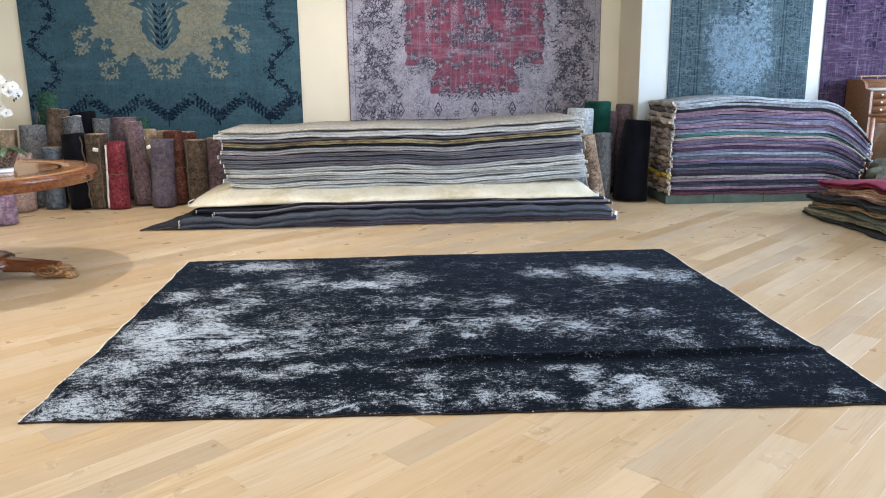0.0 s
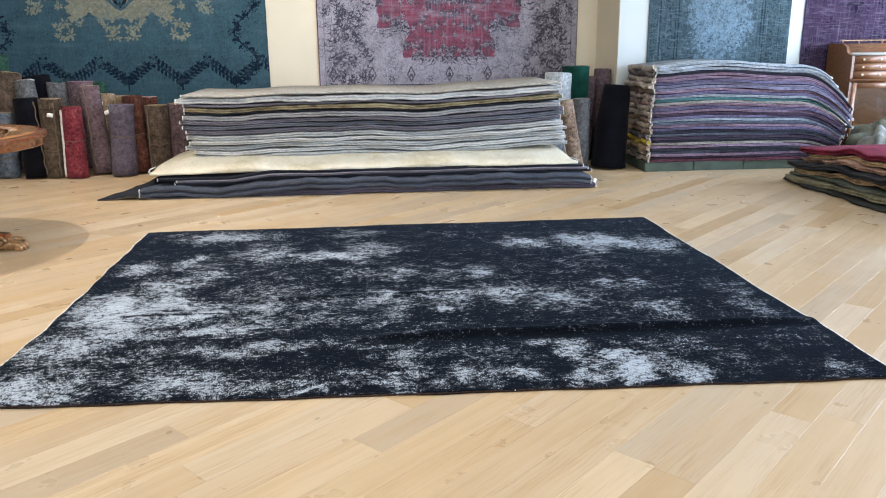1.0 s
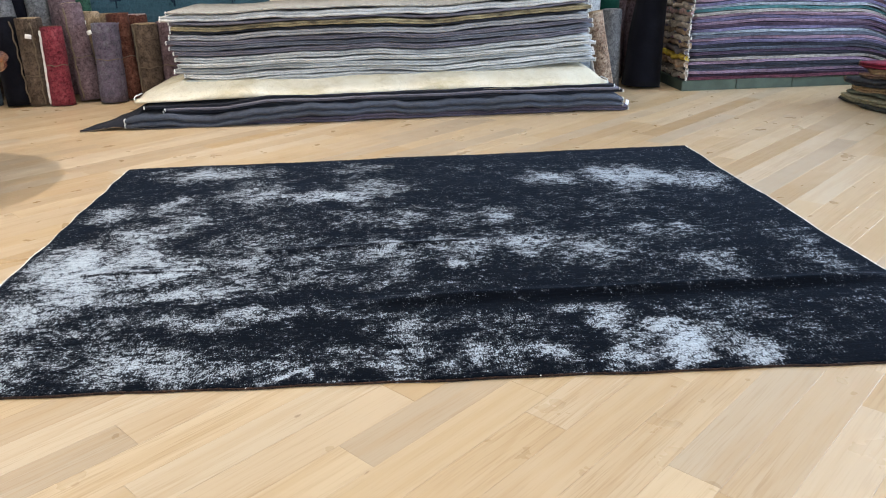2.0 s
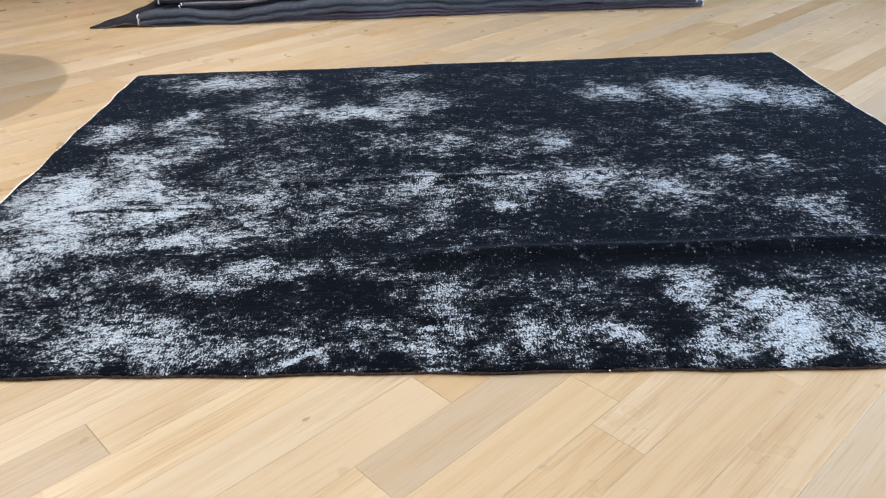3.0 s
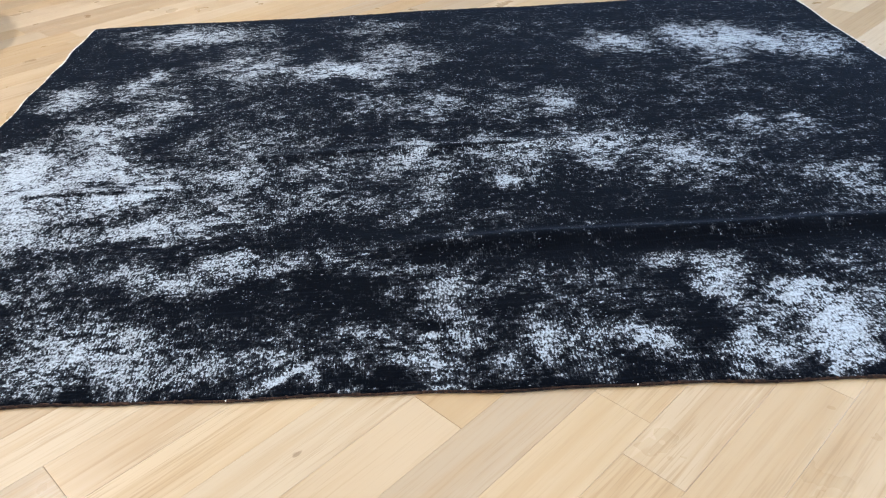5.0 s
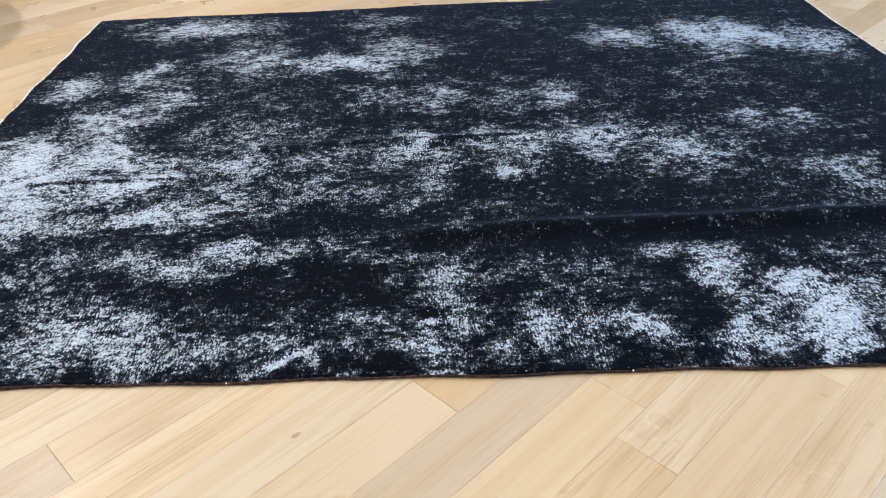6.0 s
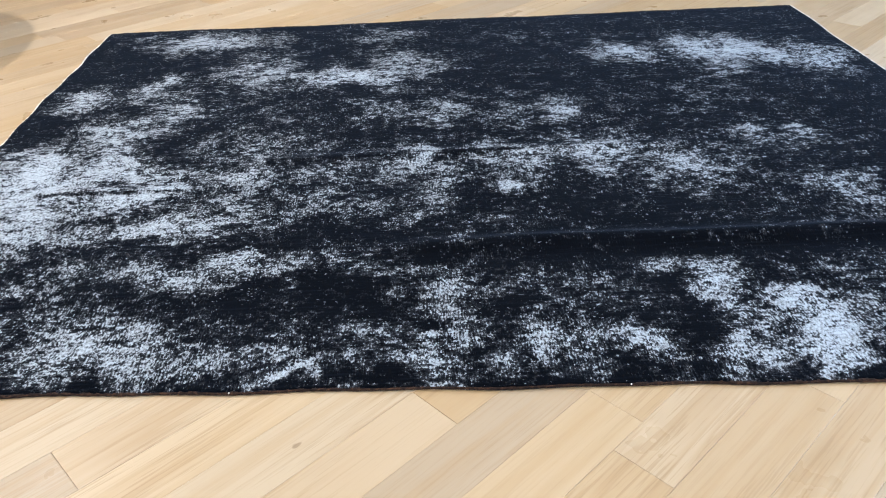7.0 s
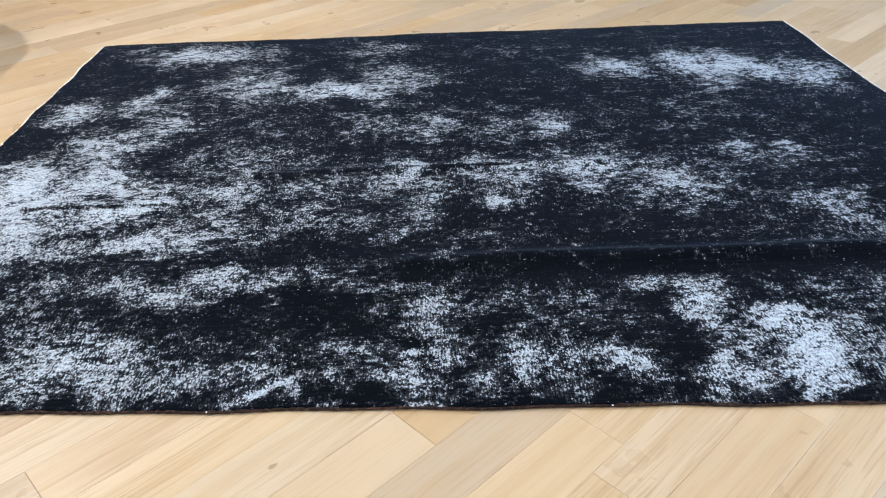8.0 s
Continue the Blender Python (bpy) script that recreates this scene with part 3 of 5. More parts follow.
mesh.from_pydata(np.concatenate([verts, low]).tolist(), [], faces)
mesh.polygons.foreach_set("use_smooth", [True] * len(mesh.polygons))
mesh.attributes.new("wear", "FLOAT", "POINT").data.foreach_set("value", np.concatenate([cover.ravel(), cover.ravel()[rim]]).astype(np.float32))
rug = thing("floor_rug", pose(0, 0, 0), "large black overdyed rug with worn white patches on oak planks", "rug")
link_mesh("rug_body", mesh, BLACK_RUG, rug)


def rug_edge(line, radius, mat, name, label, seed):
    rnd = random.Random(seed)
    pts = [(x, y, max(radius * 0.6, z * 0.6)) for x, y, z in line]
    part(name, tube(pts, radius, 6, taper=lambda t: 0.8 + 0.4 * rnd.random()), mat, rug, label)


grid3 = verts.reshape(NY + 1, NX + 1, 3)
rug_edge(grid3[:, 0], 0.0056, CORD, "selvedge", "white cotton side cord", 1)
rug_edge(grid3[:, -1], 0.0060, CORD, "selvedge", "white cotton side cord", 2)
rug_edge(grid3[0, :], 0.0042, BROWN_BIND, "end_binding", "dark brown overcast end", 3)
rug_edge(grid3[-1, :], 0.0055, BROWN_BIND, "end_binding", "dark brown overcast end", 4)
# loose white tufts along the near end
for tx in (1.21, 2.165):
    i = int(tx / RUG_W * NX)
    x, y, z = grid3[0, i]
    part("tuft", lathe([(0.001, 0), (0.0022, 0.001), (0.002, 0.003), (0.0008, 0.004)], 8), CORD, rug).location = (x, y - 0.002, 0.007)

# ---- folded rugs in stacks ----


def folded_rug(m, x0, x1, depth, z0, thick, mat, bed, seed, label, group, ends=CORD, droop=None, lobes=2, skew=0.0, front=None):
    """One folded rug: a slab whose front is a rounded fold of several lobes. bed(x): rise of what lies under it; droop(x, z): fall of an overhanging end;
    front(x): how far the fold comes forward there."""
    rnd = random.Random(seed)
    own = wave(seed, (1.7, thick * 0.10), (0.6, thick * 0.07), (0.23, thick * 0.05))
    sway = wave(seed + 7, (2.3, 0.016), (0.8, 0.008), (0.19, 0.002))
    n = max(12, int((x1 - x0) / 0.055))
    prof = []
    for b in range(lobes):
        lo, hi = b / lobes, (b + 1) / lobes
        push = rnd.uniform(0, 0.022)
        for a in (-78, -40, 0, 40, 78):
            t = math.radians(a)
            prof.append((-push - thick / lobes * 1.0 * math.cos(t), lo + (hi - lo) * (0.5 + 0.5 * math.sin(t))))
    prof = [(depth, 0.02)] + prof + [(depth, 0.98)]
    bm = bmesh.new()
    rings = []
    for i in range(n + 1):
        x = x0 + (x1 - x0) * i / n
        base = z0 + bed(x) + own(x)
        tight = 1 - 0.22 * max(0, 1 - min(x - x0, x1 - x) / 0.03)
        ring = []
        for y, t in prof:
            z = base + thick * (0.5 + (t - 0.5) * tight)
            yy = y + (sway(x) if y < depth else 0) + skew * (x - x0) - (front(x) if front and y < depth else 0)
            if droop:
                z -= droop(x, z)
            ring.append(bm.verts.new((x, yy, max(z, 0.002 + 0.01 * t))))
        rings.append(ring)
    k = len(prof)
    for a, b in zip(rings, rings[1:]):
        for j in range(k):
            bm.faces.new((a[j], b[j], b[(j + 1) % k], a[(j + 1) % k]))
    bm.faces.new(rings[0])
    bm.faces.new(rings[-1][::-1])
    rug_ob = thing("folded_rug", m, label, "rug", group)
    part("folded_body", bm, mat, rug_ob)
    # stitched or fringed ends follow the fold
    for ring_i in (0, -1):
        x = x0 if ring_i == 0 else x1
        base = z0 + bed(x) + own(x)
        pts = []
        for y, t in prof[1:-1]:
            z = base + thick * (0.5 + (t - 0.5) * 0.8)
            if droop:
                z -= droop(x, z)
            pts.append((x + (-0.003 if ring_i == 0 else 0.003) + rnd.uniform(-0.003, 0.003), y + sway(x) + skew * (x - x0) - (front(x) if front else 0), max(z, 0.004)))
        part("bound_end", tube(pts, 0.0058, 5), ends, rug_ob, "pale stitched end")
    return rug_ob


# The long grey stack before the back wall.
GREYS = [("dark", 0.026, 0.027, 0.034), ("purple-grey", 0.155, 0.145, 0.170), ("slate blue", 0.135, 0.14, 0.16), ("mid grey", 0.29, 0.285, 0.285), ("pale grey", 0.42, 0.43, 0.42), ("silver", 0.55, 0.55, 0.53), ("ivory", 0.66, 0.63, 0.54), ("gold", 0.34, 0.28, 0.15), ("plum-grey", 0.080, 0.070, 0.095), ("deep slate", 0.068, 0.076, 0.096)]
SHADES = {n: textile("rug_wool_" + n.replace(" ", "_").replace("-", "_"), [(r * 0.62, g * 0.62, b * 0.62), (r, g, b), (min(1, r * 1.25), min(1, g * 1.25), min(1, b * 1.25))], 30.0, 130.0, 0.5) for n, r, g, b in GREYS}
SHADES["ivory"] = textile("speckled_ivory_wool", [(0.22, 0.21, 0.18), (0.40, 0.38, 0.33), (0.52, 0.50, 0.45)], 34.0, 130.0, 0.7, tracery=0.6)
SHADES["gold"] = textile("mottled_gold_wool", [(0.035, 0.028, 0.026), (0.26, 0.21, 0.12), (0.42, 0.37, 0.22)], 9.0, 130.0, 0.6, (1, 1, 3))
sag = wave(3, (4.2, 0.016), (1.9, 0.010), (0.9, 0.005))


def lift(x):
    return sag(x) + 0.022 * (x - 2.3)


FRONT = 4.62
order = [("pale grey", .026), ("silver", .026), ("pale grey", .028), ("silver", .024), ("pale grey", .030), ("purple-grey", .026), ("slate blue", .024), ("purple-grey", .024), ("mid grey", .030),
         ("dark", .011), ("gold", .026), ("purple-grey", .016), ("silver", .036), ("ivory", .014)]
total = sum(t for _, t in order)
z = 0.335
rnd = random.Random(5)
for i, (shade, t) in enumerate(order):
    t *= 0.605 / total
    left = -0.02 - 0.10 * i / len(order) + rnd.uniform(-0.035, 0.045)
    right = 3.55 - 0.09 * i / len(order) + rnd.uniform(-0.025, 0.025)
    folded_rug(pose(0, FRONT + rnd.uniform(-0.012, 0.02), 0), left, right, 1.15, z, t * 0.80, SHADES[shade], lift, 40 + i,
               shade + " folded wool rug in the long stack on the floor", "rugs in the long stack", CORD, None, 2 if t > 0.036 else 1)
    z += t
# lower, wider rugs
low_bed = wave(9, (2.4, 0.006), (0.9, 0.005))
LOW = [("plum-grey", 0.000, 0.050, 0.42, 3.77, 4.300, 1.6), ("deep slate", 0.000, 0.098, -0.43, 3.72, 4.295, 1.6), ("dark", 0.098, 0.030, -0.13, 3.74, 4.345, 1.6),
       ("purple-grey", 0.127, 0.022, -0.11, 3.70, 4.335, 1.6), ("dark", 0.147, 0.026, -0.28, 3.66, 4.37, 1.5)]
for i, (shade, z0, t, a, b, y, d) in enumerate(LOW):
    def over(x, i=i):
        s = max(0.0, min(1.0, (x - 0.25) / 0.5))
        return low_bed(x) * (0.4 if i else 0.0) + (0.046 * s * s * (3 - 2 * s) if i else 0.0)

    folded_rug(pose(0, y, 0), a, b, d, z0 + 0.002, t, SHADES[shade], over, 80 + i,
               shade + " folded wool rug at the bottom of the long stack", "rugs in the long stack", CORD, None, 2)


def cream_sheet():
    """The ivory rug that slopes forward out of the stack."""
    ob = thing("ivory_rug", pose(0, 0, 0), "faded ivory rug draped forward out of the long stack", "rug", "rugs in the long stack")
    roll_ = wave(21, (2.1, 0.010), (0.9, 0.008), (0.37, 0.004))
    edge = wave(22, (1.6, 0.018), (0.6, 0.010))
    n = 90
    bm = bmesh.new()
    rings = []
    for i in range(n + 1):
        x = -0.36 + 3.98 * i / n
        yb = 4.375 + edge(x) * 0.5
        ins = max(0.0, min(1.0, (x + 0.36) / 0.34)) * max(0.0, min(1.0, (3.62 - x) / 0.12))
        rise = 0.334 * ins + 0.236 * (1 - ins)
        r = roll_(x) - 0.030 * max(0.0, min(1.0, (0.5 - x) / 0.7))
        prof = [(5.6, 0.215), (4.72, 0.21), (yb + 0.02, 0.202 + r * 0.2), (yb - 0.004, 0.208 + r * 0.3), (yb - 0.010, 0.226 + r * 0.6), (yb + 0.002, 0.244 + r), (yb + 0.03, 0.254 + r),
                (4.47, 0.254 + 0.35 * (rise - 0.254) + r), (4.55, 0.254 + 0.7 * (rise - 0.254) + r * 0.6), (4.62, rise), (4.75, rise + 0.004), (5.6, rise)]
        rings.append([bm.verts.new((x, y, z)) for y, z in prof])
    k = len(rings[0])
    for a, b in zip(rings, rings[1:]):
        for j in range(k):
            bm.faces.new((a[j], b[j], b[(j + 1) % k], a[(j + 1) % k]))
    bm.faces.new(rings[0])
    bm.faces.new(rings[-1][::-1])
    part("rug_body", bm, textile("faded_ivory_wool", [(0.50, 0.43, 0.27), (0.66, 0.60, 0.46), (0.74, 0.70, 0.58)], 16, 380, 0.4), ob)
    for i in (0, n):
        x = -0.36 + 3.98 * i / n
        part("bound_end", tube([(x, 4.374, 0.21), (x, 4.366, 0.23), (x, 4.39, 0.252), (x, 4.47, 0.25), (x, 4.60, 0.245)], 0.005, 5), CORD, ob, "pale stitched end")


cream_sheet()


def flopped_corner():
    """The black rug whose corner lies out on the floor beside the stack."""
    ob = thing("black_rug_corner", pose(0, 0, 0), "black rug, its corded corner spread out on the floor", "rug", "rugs in the long stack")
    bm = bmesh.new()
    nx, ny = 40, 14
    hump = wave(31, (0.30, 0.010), (0.14, 0.006))
    rows = []
    for j in range(ny + 1):
        v = j / ny
        row = []
        for i in range(nx + 1):
            u = i / nx
            x = -0.80 + 1.45 * u + 0.25 * v * (1 - u)
            y = 4.255 + 0.8 * v + 0.012 * math.sin(9 * u)
            climb = min(1.0, max(0.0, (u - 0.04) / 0.26)) * (0.35 + 0.65 * min(1, v * 3)) * (1.0 if u < 0.3 else max(0.0, 1 - (u - 0.3) / 0.06))
            z = 0.004 + (0.15 * climb + abs(hump(x))) * min(1.0, 6 * v + 0.12 + 0.5 * math.sin(math.pi * min(1, u / 0.33)) ** 2) * (1 if u < 0.36 else 0.0)
            row.append(bm.verts.new((x, y, z)))
        rows.append(row)
    for a, b in zip(rows, rows[1:]):
        for i in range(nx):
            bm.faces.new((a[i], a[i + 1], b[i + 1], b[i]))
    edge = [v.co.copy() for v in rows[0]] 
    side = [r[0].co.copy() for r in rows]
    sheet = part("rug_body", bm, SHADES["dark"], ob)
    sol = sheet.modifiers.new("thickness", "SOLIDIFY")
    sol.thickness, sol.offset = 0.010, 1
    part("cord_edge", tube(edge, 0.004, 5), TWINE, ob, "pale cord edge")
    part("cord_edge", tube(side, 0.004, 5), TWINE, ob, "pale cord edge")


flopped_corner()
# paper tag on the long stack
tag = tagged(part("paper_tag", box(-0.025, 0.025, -0.004, 0.0, 0.0, 0.075, 0.002), plain("white_paper", (0.82, 0.83, 0.85), 0.8), None), "white paper price tag on the end of the long stack", "tag")
tag.matrix_world = pose(3.70, 4.285, 0.012, -14, 6, 4)
tag2 = tagged(part("paper_tag", box(-0.02, 0.02, -0.004, 0.0, 0.0, 0.06, 0.002), plain("white_paper", (0.80, 0.82, 0.86), 0.8), None), "small white paper tag on the end of the long stack", "tag")
tag2.matrix_world = pose(3.775, 4.31, 0.022, -10, 20, 30)

# The tall purple stack on a painted platform.
platform = thing("platform", pose(-0.01, 0, 0), "low grey-green painted board platform under the purple stack", "platform")
for a, b in ((4.565, 5.10), (5.105, 5.66), (5.665, 6.35)):
    part("board", box(a, b, 5.075, 5.92, 0.0, 0.098, 0.004), GREENBOARD, platform, "", False)
PURPLES = [("wine red", 0.13, 0.022, 0.045), ("dark plum", 0.06, 0.03, 0.06), ("slate", 0.075, 0.085, 0.12), ("mauve", 0.22, 0.12, 0.19), ("charcoal", 0.028, 0.028, 0.042), ("pale blue-grey", 0.24, 0.28, 0.32),
           ("violet", 0.12, 0.095, 0.20), ("dusty pink", 0.25, 0.13, 0.19), ("teal", 0.03, 0.17, 0.17), ("lavender", 0.19, 0.17, 0.27), ("silver-blue", 0.31, 0.36, 0.40), ("beige", 0.27, 0.23, 0.19)]
PSH = {n: hue(*[1.08 * (0.62 * c_ + 0.38 * (r + g + b) / 3) for c_ in (r, g, b)]) for n, r, g, b in PURPLES}
porder = ["wine red", "dark plum", "mauve", "slate", "charcoal", "mauve", "beige", "charcoal", "dark plum", "slate", "charcoal", "violet", "dusty pink", "slate", "pale blue-grey", "violet", "dark plum",
          "mauve", "violet", "dusty pink", "beige", "teal", "pale blue-grey", "violet", "dusty pink", "lavender", "lavender", "violet", "mauve", "dusty pink", "charcoal", "silver-blue", "silver-blue", "silver-blue"]
TANS = [hue(0.30, 0.21, 0.14), hue(0.20, 0.14, 0.11), hue(0.40, 0.34, 0.28), hue(0.34, 0.23, 0.21), hue(0.50, 0.36, 0.05), hue(0.14, 0.12, 0.12)]
pz, pt = 0.098, 1.0 / len(porder)
pbed = wave(51, (2.4, 0.010), (1.1, 0.006))
for i, shade in enumerate(porder):
    f_ = i / (len(porder) - 1)
    x0 = 4.60 + 0.02 * f_ + rnd.uniform(-0.012, 0.012)
    x1 = 6.66 + 0.20 * f_ ** 0.8 + rnd.uniform(-0.05, 0.05) - (0.0, 0.10, 0.20, 0.30)[max(0, i - len(porder) + 4)]

    def fall(x, z, f_=f_):
        s = max(0.0, x - 6.22)
        return min(z * 0.9, (0.30 + 0.75 * f_) * s ** 1.9)

    ob = folded_rug(pose(-0.01, 5.09 + rnd.uniform(-0.012, 0.018), 0), x0, x1, 0.78, pz, pt * 0.92, PSH[shade], lambda x, f_=f_: (pbed(x) + 0.045 * math.sin(max(0, min(1, (x - 4.6) / 1.7)) * math.pi) ** 1.5) * f_, 120 + i,
                    shade + " folded wool rug in the tall purple stack", "rugs in the purple stack", CORD, fall, 2)
    # folded-under ends, their woven backs showing
    if i % 2 == 0:
        bm = bmesh.new()
        rows = []
        curl = wave(200 + i, (0.45, 0.016), (0.19, 0.013))
        reach = rnd.uniform(0.02, 0.062)
        hh = 2 * pt
        for s in range(19):
            y = -0.02 + 0.76 * s / 18
            ins = reach + 0.012 * math.sin(s * 1.1 + i)
            rows.append([bm.verts.new((x0 + 0.01 - ins * w, y, pz + hh * h_ + curl(y) * w)) for w, h_ in ((0, 0.96), (0.55, 0.95), (0.9, 0.78), (1.0, 0.5), (0.85, 0.24), (0.5, 0.10), (0, 0.06))])
        for a, b in zip(rows, rows[1:]):
            for j in range(6):
                bm.faces.new((a[j], b[j], b[j + 1], a[j + 1]))
        lip = [v.co.copy() for v in rows[0]]
        bm.faces.new(rows[0][::-1])
        bm.faces.new(rows[-1])
        part("turned_end", bm, TANS[4] if i in (6,) else TANS[rnd.choice((0, 1, 2, 3, 5, 2, 0))], ob, "tan woven back at the turned end")
        part("end_stitching", tube(lip, 0.0032, 5), TANS[2], ob, "pale stitched edge")
    pz += pt

# The low stack at the side, its ends towards the viewer.
SIDE = [("black", (0.035, 0.035, 0.03), 0.030, 0.00), ("olive and cream", (0.24, 0.22, 0.14), 0.045, 0.03), ("grey-green", (0.12, 0.13, 0.10), 0.035, 0.07), ("tan", (0.38, 0.26, 0.15), 0.050, 0.10),
        ("charcoal", (0.045, 0.045, 0.050), 0.055, 0.04), ("dusty rose", (0.38, 0.23, 0.17), 0.045, 0.11), ("sand", (0.52, 0.36, 0.21), 0.045, 0.14), ("crimson", (0.16, 0.018, 0.035), 0.05, 0.10)]
sz = 0.002
sbed = wave(61, (0.9, 0.014), (0.4, 0.008))
for i, (n_, c, t, back) in enumerate(SIDE):
    # runs along y; its left flank faces the viewer
    m_ = Matrix.Translation((5.70 + back * 1.2, 4.36 - back, 0)) @ pose(0, 0, 0, 0, 0, -88)
    folded_rug(m_, 0.0, 2.1, 1.35, sz, t, hue(*c), lambda x, i=i: sbed(x) * min(1, i * 0.3) + 0.012 * i * min(1, x / 1.2), 160 + i, n_ + " folded wool rug in the low stack", "rugs in the low stack",
               hue(0.45, 0.40, 0.28) if i in (1, 2) else TWINE, None, 2 if t > 0.04 else 1, 0.0, wave(170 + i, (0.9, 0.02), (0.35, 0.012)))
    sz += t * 0.97


def crumpled(x, y, z, rx, ry, rz, mat, seed, label):
    """A bunched-up rug: a soft heap with folds."""
    ob = thing("bunched_rug", pose(x, y, z), label, "rug")
    bm = bmesh.new()
    bmesh.ops.create_icosphere(bm, subdivisions=4, radius=1.0)
    for v in bm.verts:
        p = v.co.copy()
        fold = 0.22 * math.sin(7 * p.x + 3 * p.z + seed) * math.cos(5 * p.y + 2 * p.z) + 0.16 * noise.noise(p * 2.3 + Vector((seed, 0, 0)))
        p *= 1 + fold
        v.co = Vector((p.x * rx, p.y * ry, max(0.0, (p.z + 0.75) / 1.75) * rz))
    part("rug_body", bm, mat, ob)
    return ob


crumpled(7.25, 5.05, 0.002, 0.40, 0.30, 0.50, textile("olive_grey_wool", [(0.07, 0.075, 0.055), (0.17, 0.17, 0.13), (0.28, 0.27, 0.22)], 14), 1.0, "bunched olive-grey rug lying behind the low stack")
crumpled(7.0, 4.75, 0.002, 0.22, 0.20, 0.42, textile("grey_white_wool", [(0.16, 0.16, 0.14), (0.30, 0.30, 0.27), (0.42, 0.41, 0.37)], 20), 2.6, "bunched grey rug lying behind the low stack")

# ---- rolled rugs standing on end ----


def rolled_rug(x, y, high, r, mat, label, group, lean=(0, 0), tie=None, fringe=None, seed=0, end_mat=None, taper=0.06, spin=0.0):
    rnd = random.Random(seed + 900)
    r *= 0.92
    lift_ = max(abs(math.sin(radians(lean[0]))), abs(math.sin(radians(lean[1])))) * r
    ob = thing("rolled_rug", pose(x, y, lift_ * 0.98, lean[0], lean[1], spin), label, "rug", group)
    p1, p2 = rnd.uniform(0, 6.3), rnd.uniform(0, 6.3)

    def wob(a, z_):
        step_ = 0.07 * (((a - p1) % (2 * math.pi)) / (2 * math.pi))
        return 1 + 0.06 * math.sin(2 * a + p2 + z_) + 0.03 * math.sin(3 * a + 5 * z_ + p1) + 0.012 * math.sin(7 * a + 13 * z_) + step_ - 0.03

    prof = []
    n = 10
    for i in range(n + 1):
        t = i / n
        pinch = 0.05 * math.exp(-((t - tie) / 0.05) ** 2) if tie else 0
        prof.append((r * (1 - taper * t - pinch + 0.012 * math.sin(9 * t + p1)), high * t))
    rt = prof[-1][0]
    # the wound layers at the top
    prof += [(rt * 0.97, high + 0.006), (rt * 0.90, high - 0.004)]
    part("rug_body", lathe(prof, 40, None, wob), mat, ob)
    bm = bmesh.new()
    turns, m_ = max(3, int(rt / 0.022)), 26
    pts = [(rt * 0.93 * (1 - 0.9 * i / (turns * m_)) * math.cos(2 * math.pi * i / m_ + p1), rt * 0.93 * (1 - 0.9 * i / (turns * m_)) * math.sin(2 * math.pi * i / m_ + p1), high + 0.004) for i in range(turns * m_)]
    part("wound_end", tube(pts, 0.0085, 5, bm), end_mat or TANS[(seed * 7) % 4], ob, "wound edge of the roll")
    if tie:
        zt = high * tie
        k_ = prof[int(round(tie * n))][0]
        pts = [(k_ * wob(2 * math.pi * i / 30, zt) * 1.02 * math.cos(2 * math.pi * i / 30), k_ * wob(2 * math.pi * i / 30, zt) * 1.02 * math.sin(2 * math.pi * i / 30), zt + 0.006 * math.sin(i)) for i in range(31)]
        part("tie", tube(pts, 0.0045, 6), TWINE, ob, "jute twine tie")
    if fringe:
        a = radians(fringe[0]) - radians(spin)
        pts = []
        for i in range(24):
            zt = high * (0.02 + 0.94 * i / 23)
            rr = r * (1 - taper * i / 23) * wob(a, zt) + 0.004
            aa = a + 0.05 * math.sin(i * 1.3)
            pts.append((rr * math.cos(aa), rr * math.sin(aa), zt))
        part("fringe", tube(pts, fringe[1], 6, None, lambda t: 0.75 + 0.5 * abs(math.sin(31 * t))), fringe[2], ob, "pale fringe along the outer edge")
    return ob


def ornate(name, a, b, c, scale=24.0):
    return textile(name, [tuple(x * 0.6 for x in a), b, tuple(x * 1.25 for x in c)], scale, 110, 0.7, tracery=0.5)


R_RED = ornate("crimson_rug", (0.07, 0.012, 0.018), (0.19, 0.028, 0.042), (0.27, 0.075, 0.085), 22)
R_RUST = ornate("rust_rug", (0.035, 0.016, 0.013), (0.085, 0.028, 0.020), (0.15, 0.075, 0.05))
R_PURP = ornate("purple_grey_rug", (0.06, 0.055, 0.07), (0.12, 0.09, 0.13), (0.15, 0.15, 0.165), 14)
R_BROWN = ornate("brown_rug", (0.035, 0.026, 0.019), (0.085, 0.060, 0.043), (0.16, 0.12, 0.09), 12)
R_GREY = ornate("grey_rug", (0.06, 0.062, 0.065), (0.13, 0.13, 0.135), (0.22, 0.22, 0.22))
R_NAVY = textile("black_navy_rug", [(0.004, 0.004, 0.006), (0.007, 0.007, 0.010), (0.012, 0.012, 0.016)], 12, 110, 0.4)
R_BLUE = ornate("blue_grey_rug", (0.05, 0.07, 0.10), (0.10, 0.13, 0.17), (0.20, 0.23, 0.26))
R_GREEN = ornate("green_rug", (0.012, 0.035, 0.025), (0.022, 0.065, 0.042), (0.05, 0.10, 0.07))
R_TAN = ornate("tan_rug", (0.16, 0.11, 0.07), (0.28, 0.20, 0.125), (0.38, 0.29, 0.19), 10)
R_PINK = ornate("faded_pink_rug", (0.22, 0.14, 0.12), (0.36, 0.25, 0.22), (0.46, 0.36, 0.31))
R_SILV = ornate("silver_rug", (0.28, 0.31, 0.33), (0.42, 0.45, 0.47), (0.55, 0.57, 0.58))
